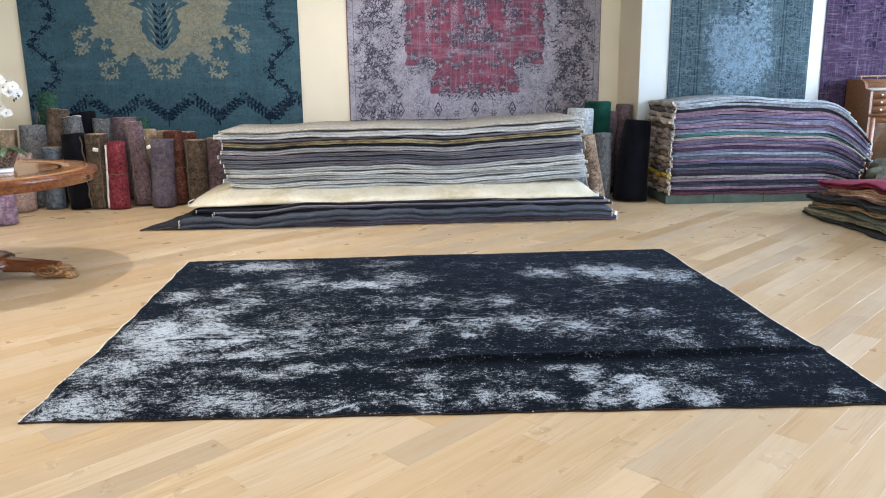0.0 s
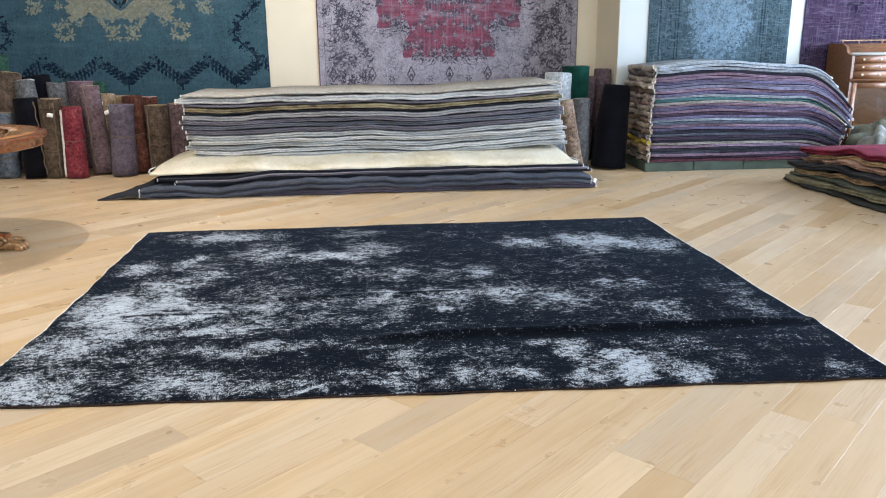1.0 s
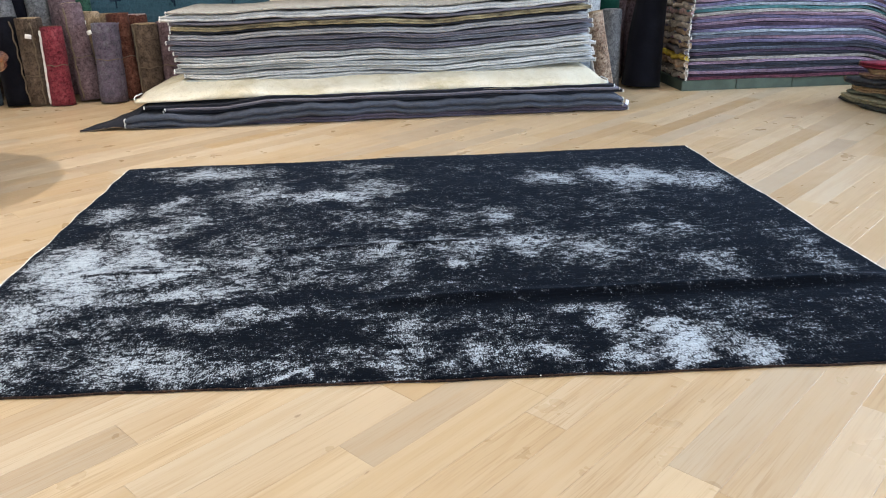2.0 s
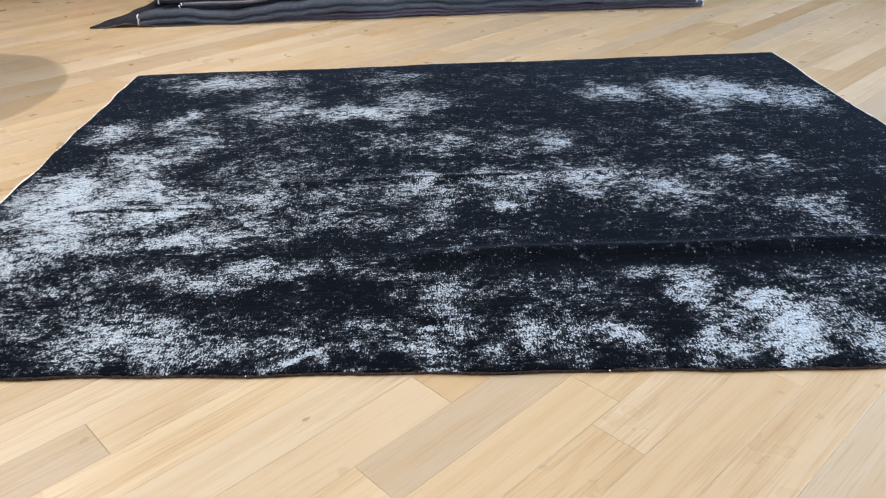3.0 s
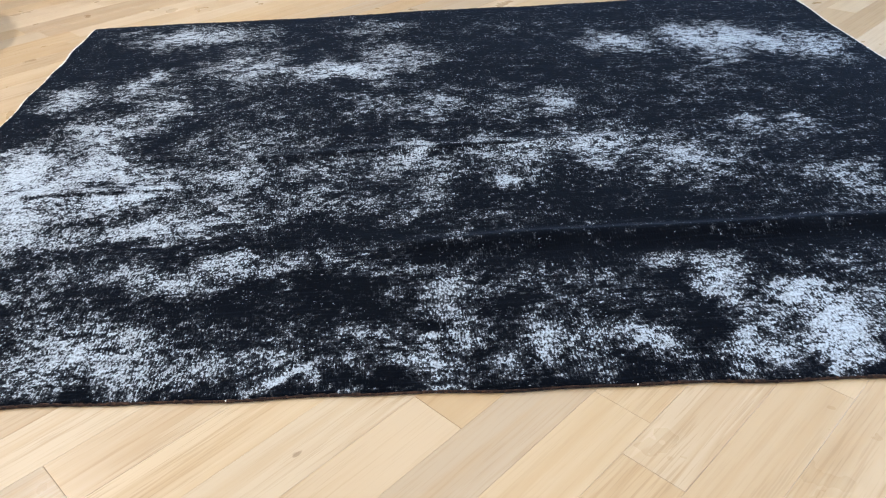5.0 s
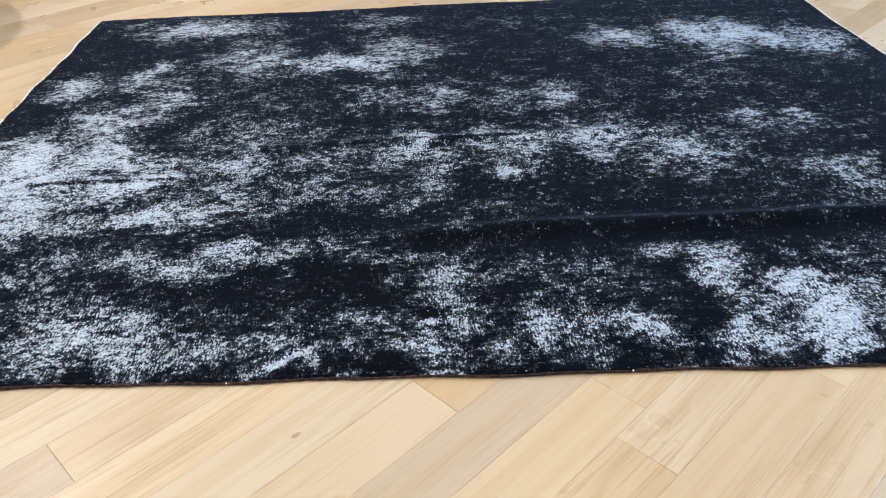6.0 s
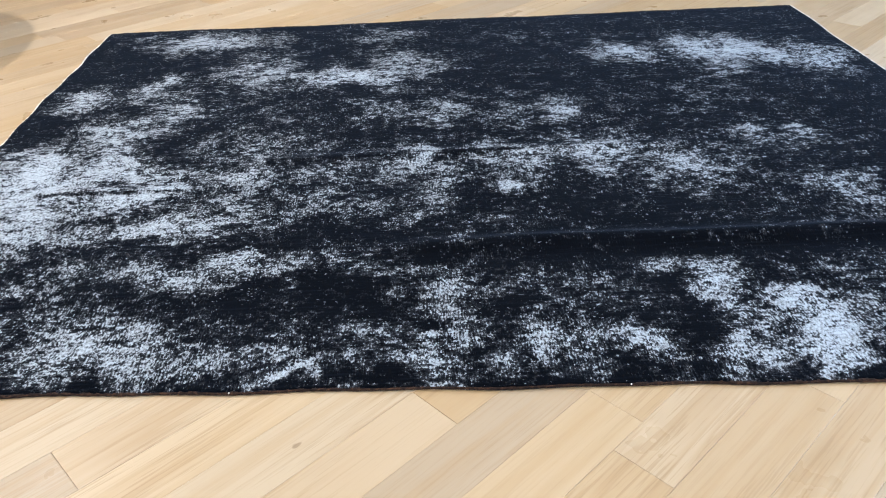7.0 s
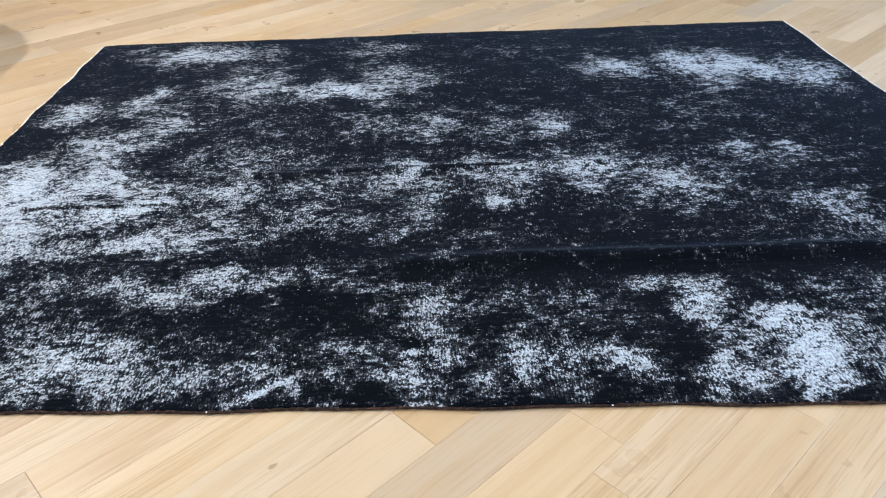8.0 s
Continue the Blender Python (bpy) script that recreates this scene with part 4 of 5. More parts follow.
R_MAUVE = ornate("mauve_brown_rug", (0.07, 0.045, 0.05), (0.13, 0.085, 0.095), (0.20, 0.15, 0.16))
LEFTG, RIGHTG = "rolled rugs at the blue carpet", "rolled rugs at the pier"
rolled_rug(-1.43, 5.62, 0.73, 0.115, R_RED, "crimson rolled rug with a white fringe, tied, standing on end", LEFTG, (-3, 0), 0.52, (205, 0.012, CORD), 1, R_RUST)
rolled_rug(-0.97, 5.70, 0.735, 0.150, R_PURP, "purple-grey rolled rug tied with twine, standing on end", LEFTG, (-4, 1.5), 0.55, (170, 0.007, TWINE), 2, R_PURP)
rolled_rug(-0.84, 5.86, 0.81, 0.125, R_RUST, "rust-red patterned rolled rug standing on end", LEFTG, (-5, -3), 0.5, None, 3, R_RUST)
rolled_rug(-0.64, 5.92, 0.71, 0.135, R_BROWN, "brown rolled rug with a cord edge, tied, standing on end", LEFTG, (-2, 0), 0.42, (235, 0.008, TWINE), 4, R_TAN)
rolled_rug(-0.42, 6.02, 0.72, 0.150, R_MAUVE, "mauve-brown rolled rug tied with twine, standing on end", LEFTG, (-2, 0), 0.42, None, 5, R_TAN)
rolled_rug(-1.22, 5.82, 0.92, 0.115, R_MAUVE, "mauve rolled rug with a looped cord edge, standing on end", LEFTG, (-7, -6), 0.45, (250, 0.008, TWINE), 6, R_TAN)
rolled_rug(-1.21, 6.02, 0.83, 0.120, R_TAN, "tan rolled rug with a paper label, standing on end", LEFTG, (-3, 0), 0.4, None, 7, R_TAN)
rolled_rug(-1.65, 5.70, 0.81, 0.130, R_BROWN, "brown and rust rolled rug tied with twine, standing on end", LEFTG, (-2, 0), 0.35, (300, 0.007, TWINE), 8, R_TAN)
rolled_rug(-1.85, 5.70, 0.81, 0.150, R_NAVY, "black rolled rug with a cord edge, standing on end", LEFTG, (-4, -4), None, (320, 0.007, TWINE), 9, R_NAVY)
rolled_rug(-2.16, 5.74, 0.67, 0.115, R_BLUE, "blue-grey rolled rug standing on end", LEFTG, (-2, 0), 0.3, None, 10, R_TAN)
rolled_rug(-2.43, 5.92, 0.90, 0.150, R_GREY, "grey patterned rolled rug standing on end", LEFTG, (-3, 0), None, None, 11, R_GREY)
rolled_rug(-2.48, 5.60, 0.62, 0.170, R_PINK, "faded pink rolled rug standing on end", LEFTG, (-2, 0), None, None, 12, R_PINK)
rolled_rug(-2.75, 5.90, 0.86, 0.180, R_TAN, "tan rolled rug with a cream wound end, standing on end", LEFTG, (-2, 0), None, None, 13, CORD)
rolled_rug(-2.44, 6.20, 1.25, 0.115, R_GREEN, "tall green rolled rug standing against the wall", LEFTG, (-6, 3), None, None, 14, R_GREEN)
rolled_rug(-2.41, 6.28, 1.03, 0.150, R_GREY, "dark grey rolled rug with a pale edge, standing against the wall", LEFTG, (-4, 0), None, (260, 0.007, TWINE), 15, R_GREY)
rolled_rug(-2.30, 6.02, 1.07, 0.125, R_BROWN, "brown rolled rug leaning among the others", LEFTG, (-7, 6), None, None, 16, R_TAN)
rolled_rug(-1.91, 6.02, 0.98, 0.125, R_GREY, "grey rolled rug with a pale end, leaning", LEFTG, (-6, -8), None, None, 17, CORD)
rolled_rug(-1.88, 6.28, 1.00, 0.190, R_NAVY, "black rolled rug leaning on the wall", LEFTG, (-6, -9), None, None, 18, R_NAVY)
rolled_rug(-1.78, 6.30, 0.95, 0.130, R_GREY, "grey-green rolled rug standing against the wall", LEFTG, (-3, 0), None, None, 19, R_GREEN)
rolled_rug(-1.54, 6.32, 0.95, 0.165, R_MAUVE, "lilac wound rolled rug standing against the wall", LEFTG, (-3, 0), None, None, 20, hue(0.22, 0.17, 0.24))
rolled_rug(-1.39, 6.40, 0.94, 0.120, R_GREEN, "green rolled rug standing against the wall", LEFTG, (-2, 0), None, None, 21, R_GREEN)
rolled_rug(-1.06, 6.30, 0.79, 0.160, R_TAN, "tan rolled rug standing against the wall", LEFTG, (-2, 0), None, None, 22, R_TAN)
rolled_rug(-0.86, 6.40, 0.77, 0.130, R_RUST, "rust rolled rug standing against the wall", LEFTG, (-2, 0), None, None, 23, R_PINK)
# right-hand group beside the pier
rolled_rug(3.70, 5.66, 1.00, 0.165, R_SILV, "silver-blue rolled rug leaning beside the long stack", RIGHTG, (-4, 3), None, None, 31, R_SILV)
rolled_rug(3.86, 5.24, 0.74, 0.085, ornate("cream_brown_rug", (0.06, 0.03, 0.02), (0.20, 0.12, 0.08), (0.42, 0.34, 0.25), 26), "patterned red and cream rolled rug leaning on the stack", RIGHTG, (-2, -11), None, (180, 0.010, CORD), 32, R_TAN)
rolled_rug(3.96, 5.50, 0.74, 0.105, R_GREY, "grey rolled rug standing on end", RIGHTG, (-1, 0), None, None, 33, R_GREY)
rolled_rug(4.26, 5.42, 0.87, 0.210, R_NAVY, "black rolled rug leaning on the pier", RIGHTG, (-2, 5), None, None, 34, R_NAVY, 0.28)
rolled_rug(4.15, 6.06, 0.95, 0.120, R_MAUVE, "dark brown rolled rug standing behind the black one", RIGHTG, (-2, 2), None, None, 35, R_BROWN)
rolled_rug(4.36, 6.10, 1.03, 0.110, R_MAUVE, "brown rolled rug standing against the pier", RIGHTG, (-2, 1), None, None, 36, R_BROWN)
rolled_rug(3.98, 6.22, 0.98, 0.160, R_RUST, "rust rolled rug standing behind the grey one", RIGHTG, (-2, 0), None, None, 37, R_TAN)


tall = rolled_rug(4.02, 5.98, 1.07, 0.145, textile("bottle_green_felt", [(0.005, 0.030, 0.022), (0.010, 0.055, 0.040), (0.016, 0.075, 0.055)], 12), "tall bottle-green rolled rug standing behind the grey one", RIGHTG, (-1, 0), None, None, 38, R_GREEN, -0.12)
for lx_, ly_, lz_, m_ in ((-1.62, 5.585, 0.66, pose(0, 0, 0, -4, 12, 20)), (-1.21, 5.905, 0.75, pose(0, 0, 0, -4, 4, 0)), (-1.05, 5.575, 0.68, pose(0, 0, 0, -4, -20, -20))):
    lab = tagged(part("paper_label", box(-0.028, 0.028, -0.003, 0.0, -0.02, 0.02, 0.002), plain("label_paper", (0.78, 0.77, 0.74), 0.8)), "small white paper label tied to a rolled rug", "label")
    lab.matrix_world = Matrix.Translation((lx_, ly_, lz_)) @ m_

# ---- carpets hung on the walls ----


class Drawing:
    """Ornament drawn on a carpet's grid; u runs from the middle outwards (mirrored), v is the height above the lower edge."""

    def __init__(self, width, height, cell):
        fine = 1.95
        rows = np.concatenate([np.arange(0, fine, cell), np.linspace(fine, height, 24)])
        self.nx, self.ny = int(width / cell), len(rows) - 1
        self.x, self.v = np.meshgrid(np.linspace(-width / 2, width / 2, self.nx + 1), rows)
        self.u = np.abs(self.x)
        self.zones = {k_: np.zeros_like(self.x) for k_ in ("field", "line", "extra")}

    def put(self, zone, mask, much=1.0):
        self.zones[zone] = np.maximum(self.zones[zone], mask * much)

    def cut(self, zone, mask):
        self.zones[zone] *= 1 - mask

    def rosette(self, zone, u, v, r, petals, much=1.0, hollow=0.0, turn=0.0):
        du, dv = self.u - u, self.v - v
        d, a = np.hypot(du, dv), np.arctan2(dv, du)
        edge = r * (0.66 + 0.34 * np.cos(petals * (a + turn)))
        mask = (d < edge) * (d > edge * hollow)
        self.put(zone, mask.astype(float), much)

    def leaf(self, zone, u, v, length, wide, angle, much=1.0):
        c, s = math.cos(angle), math.sin(angle)
        a = (self.u - u) * c + (self.v - v) * s
        b = -(self.u - u) * s + (self.v - v) * c
        t = np.clip(a / length, 0, 1)
        self.put(zone, ((a > 0) * (a < length) * (np.abs(b) < wide * np.sin(np.pi * t))).astype(float), much)

    def stem(self, zone, pts, wide, much=1.0):
        for (a, b), (c, d) in zip(pts, pts[1:]):
            l2 = (c - a) ** 2 + (d - b) ** 2 + 1e-9
            t = np.clip(((self.u - a) * (c - a) + (self.v - b) * (d - b)) / l2, 0, 1)
            dist = np.hypot(self.u - a - t * (c - a), self.v - b - t * (d - b))
            self.put(zone, (dist < wide).astype(float), much)

    def vine(self, zone, pts, wide, leaf, rnd, much=1.0, flowers=0.3):
        """A wandering stem with paired leaves, curls and small flowers."""
        self.stem(zone, pts, wide, much)
        for (a, b), (c, d) in zip(pts, pts[1:]):
            way = math.atan2(d - b, c - a)
            for side in (1, -1):
                ang = way + side * rnd.uniform(0.6, 1.3)
                self.leaf(zone, a, b, leaf * rnd.uniform(0.8, 1.3), leaf * 0.24, ang, much)
                if rnd.random() < flowers:
                    fu, fv = a + math.cos(ang) * leaf * 1.3, b + math.sin(ang) * leaf * 1.3
                    self.rosette(zone, fu, fv, leaf * 0.55, rnd.choice((5, 6)), much, 0.45)

    def carpet(self, name, m, mat, label, rod_label=None):
        ob = thing(name, m, label, "carpet", "carpets hung on the walls")
        hang = ripple(int(abs(m.translation.x) * 10), self.x, (1.1, 0.46, 2.3), (0.006, 0.003, 0.006))
        pts = np.stack([self.x, hang * (0.3 + 0.7 * (1 - self.v / self.v.max())) - 0.014, self.v], -1).reshape(-1, 3)
        cnt = len(pts)
        idx_ = np.arange(cnt).reshape(self.ny + 1, self.nx + 1)
        quads = np.stack([idx_[:-1, :-1], idx_[:-1, 1:], idx_[1:, 1:], idx_[1:, :-1]], -1).reshape(-1, 4)
        rim_ = np.concatenate([idx_[0, :-1], idx_[:-1, -1], idx_[-1, :0:-1], idx_[:0:-1, 0]])
        back = pts[rim_].copy()
        back[:, 1] = -0.003
        q = len(rim_)
        fs = quads.tolist() + [(int(rim_[i]), cnt + i, cnt + (i + 1) % q, int(rim_[(i + 1) % q])) for i in range(q)]
        me = bpy.data.meshes.new("carpet_body")
        me.from_pydata(np.concatenate([pts, back]).tolist(), [], fs)
        me.polygons.foreach_set("use_smooth", [True] * len(me.polygons))
        for key, val in self.zones.items():
            me.attributes.new(key, "FLOAT", "POINT").data.foreach_set("value", np.concatenate([val.ravel(), val.ravel()[rim_]]).astype(np.float32))
        link_mesh("carpet_body", me, mat, ob)
        w, hgt = self.x.max(), self.v.max()
        for s in (-1, 1):
            part("edge_cord", tube([(s * (w + 0.002), -0.010, hgt * i / 20) for i in range(21)], 0.006, 5), hue(*EDGE[name]), ob, "overcast side edge")
        part("hanging_rail", box(-w, w, -0.012, 0.0, hgt, hgt + 0.03, 0.003), WHITE, ob, "thin white rail")
        return ob


EDGE = {"blue_carpet": (0.02, 0.05, 0.07), "red_carpet": (0.16, 0.07, 0.07), "teal_carpet": (0.06, 0.10, 0.11), "violet_carpet": (0.05, 0.04, 0.08)}
HTOP = 3.62
rnd = random.Random(11)

# blue carpet: pale field, pendant, dark vines round the border
b0 = 0.52
d = Drawing(3.27, HTOP - b0, 0.0078)
V = lambda z_: z_ - b0  # noqa: E731
# stepped pale field with scalloped edges
wob_u, wob_v = 0.022 * np.sin(d.v * 47) + 0.014 * np.sin(d.v * 101), 0.020 * np.sin(d.u * 44) + 0.014 * np.sin(d.u * 97 + 1)
field = (d.u < 0.83 + wob_u) * (d.v > V(1.88) + wob_v) + (d.u < 0.59 + wob_u) * (d.v > V(1.63) + wob_v)
d.put("field", np.clip(field, 0, 1).astype(float))
# blue towers rise into the field
for tu, tw, foot, th in ((0.35, 0.16, 1.52, 1.72), (0.0, 0.09, 1.50, 1.66), (0.84, 0.10, 2.02, 2.26)):
    rise_ = np.clip((V(th) - d.v) / (th - foot), 0, 1)
    d.cut("field", ((np.abs(d.u - tu) < tw * rise_ ** 0.7 * (1 + 0.30 * np.sin(d.v * 95))) * (d.v < V(th)) * (d.v > V(foot))).astype(float))
# sprays of pale flowers round the field
for fu, fz, fr in ((0.93, 1.98, 0.065), (1.01, 1.93, 0.05), (0.90, 1.78, 0.06), (1.00, 1.74, 0.055), (0.98, 1.83, 0.035), (0.68, 1.80, 0.045), (0.64, 1.60, 0.06), (0.72, 1.56, 0.05), (0.58, 1.48, 0.055),
                   (0.70, 1.45, 0.05), (0.64, 1.43, 0.035), (0.07, 1.53, 0.055), (0.17, 1.56, 0.05), (0.13, 1.45, 0.055), (0.05, 1.43, 0.03), (0.24, 1.62, 0.04), (0.48, 1.59, 0.04)):
    d.rosette("field", fu, V(fz), fr, rnd.choice((4, 5, 6)), 1.0, 0.5, rnd.uniform(0, 3))
    for k_ in range(3):
        d.leaf("field", fu, V(fz), fr * 1.5, 0.012, rnd.uniform(0, 6.3))
# pendant medallion of dark leaves with pale veins
pend = (d.u < 0.23 * np.sin(np.clip((d.v - V(1.735)) / 0.62, 0, 1) * np.pi) ** 0.75 * (1 + 0.06 * np.sin(d.v * 62))) * (d.v > V(1.735)) * (d.v < V(2.33))
pend = pend + (d.u < 0.36 - 0.25 * np.abs(d.v - V(2.28)) / 0.12) * (np.abs(d.v - V(2.28)) < 0.12) + (d.v > V(2.36)) * (d.u < 0.45)
d.cut("field", np.clip(pend, 0, 1).astype(float))
for i in range(6):
    fz = 1.80 + 0.085 * i
    reach = 0.20 * math.sin(min(1.0, (fz - 1.70) / 0.60) * math.pi)
    d.leaf("field", 0.05, V(fz), 0.05 + reach * 0.75, 0.011, 0.95, 0.72)
    d.leaf("line", 0.02, V(fz), 0.09, 0.018, 0.8)
    d.rosette("line", 0.0, V(fz), 0.034, 4, 1.0, 0.45)
for fu, fz in ((0.20, 2.26), (0.28, 2.30), (0.12, 2.20), (0.33, 2.24)):
    d.leaf("field", fu, V(fz), 0.07, 0.010, 0.6, 0.72)
# zigzag vine down both sides
pts = [(1.385 + 0.125 * math.cos(2 * math.pi * (0.90 + 0.05 * i - 1.83) / 0.68), V(0.90) + 0.05 * i) for i in range(32)]
d.stem("line", pts, 0.009)
for i, (fu, fv) in enumerate(pts):
    d.rosette("line", fu + (0.035 if i % 2 else -0.035), fv, 0.040, 5, 1.0, 0.58, rnd.uniform(0, 3))
    d.leaf("line", fu, fv, 0.075, 0.016, rnd.uniform(0, 6.3))
    if i % 3 == 0:
        d.leaf("line", fu, fv, 0.10, 0.014, rnd.choice((0.3, 2.8)))
# the garland along the foot: stars on the crests, leafy slopes between
for base_u in (0.0, 0.62, 1.24):
    d.rosette("line", base_u + 0.31, V(1.165), 0.078, 5, 1.0, 0.62, 0.31)
    for side in (-1, 1):
        arc = [(base_u + 0.31 + side * (0.05 + 0.040 * i), V(1.12) - 0.030 * i) for i in range(7)]
        d.stem("line", arc, 0.010)
        for i, (fu, fv) in enumerate(arc):
            up = 1.57 - side * 0.75
            d.leaf("line", fu, fv, 0.085, 0.017, up + 0.5)
            d.leaf("line", fu, fv, 0.075, 0.015, up - 2.4)
            if i % 2:
                d.rosette("line", fu + side * 0.015, fv + 0.05, 0.036, 5, 1.0, 0.55)
    for k_ in range(4):
        d.leaf("line", base_u, V(0.90), 0.085, 0.018, 0.35 + 0.8 * k_)
    d.stem("line", [(base_u, V(0.84)), (base_u, V(0.96))], 0.009)
BLUE_C = pictured("blue_carpet_wool", (0.048, 0.104, 0.130), (0.235, 0.235, 0.175), (0.006, 0.013, 0.028), None, 0.42, (0.11, 0.17, 0.205), 0.34, (2.0, 40.0, 14.0), 0.30)
d.carpet("blue_carpet", pose(-1.145, BACK, b0), BLUE_C, "large faded blue carpet with dark vines, hung on the wall")

# grey carpet with the red middle
b0 = 0.55
d = Drawing(3.14, HTOP - b0, 0.0078)
r_in = (d.v > V(1.18)) * (d.u < 0.56 + 0.010 * np.sin(d.v * 40)) + (d.v > V(1.52)) * (d.u < 0.86 + 0.012 * np.sin(d.v * 33))
r_in = np.clip(r_in, 0, 1) * (1 - (np.hypot(d.u - 0.60, d.v - V(1.50)) < 0.12))
d.put("field", r_in.astype(float) * (0.75 + 0.25 * np.sin(d.x * 19) * np.sin(d.v * 3)))
d.put("extra", (np.hypot(d.u - 0.63, d.v - V(1.45)) < 0.13 * (0.8 + 0.2 * np.cos(6 * np.arctan2(d.v - V(1.45), d.u - 0.63)))).astype(float), 0.9)
# bunches of small outlined flowers, thick on the border and in the middle
for cu, cz, cr in ((0.52, 2.02, 0.19), (0.0, 1.88, 0.20), (0.0, 2.26, 0.15), (0.25, 1.54, 0.20), (0.53, 1.56, 0.14), (0.80, 2.12, 0.12), (0.73, 1.57, 0.11), (0.84, 1.85, 0.08), (0.27, 1.80, 0.10),
                   (0.0, 1.22, 0.09), (0.16, 1.21, 0.08), (0.36, 1.21, 0.08), (0.48, 1.33, 0.09), (0.30, 2.28, 0.12),
                   (1.17, 2.18, 0.22), (1.32, 2.02, 0.16), (1.18, 1.80, 0.17), (1.30, 1.62, 0.20), (1.16, 1.50, 0.15), (1.30, 1.30, 0.18), (1.16, 1.16, 0.17), (1.30, 0.98, 0.20), (1.10, 0.95, 0.12), (1.20, 2.50, 0.25)):
    for k_ in range(int(300 * cr * cr) + 5):
        a_, r_ = rnd.uniform(0, 6.3), cr * math.sqrt(rnd.random())
        fu, fv = abs(cu + r_ * math.cos(a_)), V(cz) + 1.10 * r_ * math.sin(a_)
        size = rnd.uniform(0.026, 0.040)
        d.rosette("extra", fu, fv, size * 0.95, 5, 0.85, 0.0, rnd.uniform(0, 3))
        d.rosette("line", fu, fv, size * 1.45, rnd.choice((5, 6)), 0.74, 0.72, rnd.uniform(0, 3))
        way = rnd.uniform(0, 6.3)
        d.stem("line", [(fu + size * math.cos(way), fv + size * math.sin(way)), (fu + 2.4 * size * math.cos(way + 0.3), fv + 2.4 * size * math.sin(way + 0.3)), (fu + 3.2 * size * math.cos(way + 0.8), fv + 3.2 * size * math.sin(way + 0.8))], 0.0045, 0.72)
        d.leaf("line", fu, fv, size * 2.3, 0.008, rnd.uniform(0, 6.3), 0.70)
for col, lead in ((1.05, 0.0), (1.36, 1.6)):
    d.vine("line", [(col + 0.09 * math.sin(i * 0.55 + lead), 0.1 + 0.06 * i) for i in range(33)], 0.005, 0.045, rnd, 0.66, 0.8)
for fz in (1.88, 2.26):
    d.rosette("extra", 0.0, V(fz), 0.10, 8, 0.9, 0.3)
    d.rosette("line", 0.0, V(fz), 0.06, 6, 1.0, 0.5)
for k_ in range(4):
    mu = 0.47 * k_
    d.stem("line", [(mu, V(0.90)), (mu + 0.045, V(0.98)), (mu, V(1.07))], 0.007, 0.95)
    d.stem("line", [(mu, V(0.90)), (max(0.0, mu - 0.045), V(0.98)), (mu, V(1.07))], 0.007, 0.95)
    d.rosette("line", mu, V(0.97), 0.030, 4, 1.0, 0.0, 0.785)
    d.rosette("line", mu + 0.235, V(0.93), 0.045, 6, 0.9, 0.4)
d.put("line", ((np.abs(d.u - 1.50) < 0.006) + (np.abs(d.v - V(0.86)) < 0.006)).astype(float), 0.7)
RED_C = pictured("grey_red_carpet_wool", (0.40, 0.375, 0.425), (0.26, 0.058, 0.094), (0.062, 0.058, 0.078), (0.29, 0.28, 0.31), 0.42, (0.34, 0.30, 0.35), 0.55, (2.0, 40.0, 14.0), 0.6)
d.carpet("red_carpet", pose(2.66, BACK, b0), RED_C, "large grey carpet with a faded red middle, hung on the wall")

# two distressed carpets on the pier
b0 = 0.62
d = Drawing(1.66, HTOP - b0, 0.0078)
pale = np.exp(-(d.u / 0.44) ** 4) * (0.36 + 0.24 * np.exp(-((d.v - V(1.62)) / 0.34) ** 4))
d.put("field", np.clip(pale + 0.10 * np.sin(d.v * 7.1 + d.x * 3) * np.sin(d.x * 6 - d.v * 2) + 0.10, 0, 1))
for u0 in (0.49, 0.52, 0.70, 0.73, 0.80):
    d.put("line", (np.abs(d.u - u0) < 0.006).astype(float), 0.62)
# rings and palmettes up the borders
for i in range(26):
    fv = 0.10 + 0.085 * i
    d.rosette("line", 0.61, fv, 0.058, 6 if i % 2 else 4, 0.62, 0.62, 0.4 * i)
    d.rosette("line", 0.765, fv + 0.04, 0.030, 4, 0.60, 0.50)
    d.leaf("line", 0.56 if i % 2 else 0.66, fv, 0.06, 0.010, 1.2 + 0.8 * (i % 3), 0.60)
for i in range(11):
    d.rosette("line", 0.10 * i, 0.34, 0.045, 5, 0.60, 0.55, 0.3 * i)
for k_ in range(70):
    d.rosette("line", rnd.uniform(0.0, 0.46), rnd.uniform(0.42, 1.9), rnd.uniform(0.03, 0.06), rnd.choice((4, 5, 6)), rnd.uniform(0.40, 0.56), 0.66)
d.rosette("line", 0.0, V(2.16), 0.13, 6, 0.7, 0.7)
d.rosette("line", 0.0, V(2.16), 0.08, 6, 0.7, 0.6, 0.5)
for vv in (0.42, 0.45, 0.26):
    d.put("line", ((np.abs(d.v - vv) < 0.007) * (d.u < 0.72)).astype(float), 0.62)
TEAL_C = pictured("teal_grey_carpet_wool", (0.060, 0.092, 0.102), (0.165, 0.235, 0.285), (0.016, 0.029, 0.040), None, 0.60, (0.20, 0.26, 0.29), 0.45, (9.0, 40.0, 60.0), 0.55, 0.9)
d.carpet("teal_carpet", pose(5.66, FACE, b0), TEAL_C, "worn teal-grey carpet with a pale middle on the wall")
d = Drawing(2.3, HTOP - b0, 0.0078)
d.put("field", np.clip(0.5 * np.sin(d.x * 3 + 1) * np.sin(d.v * 2.2), 0, 1))
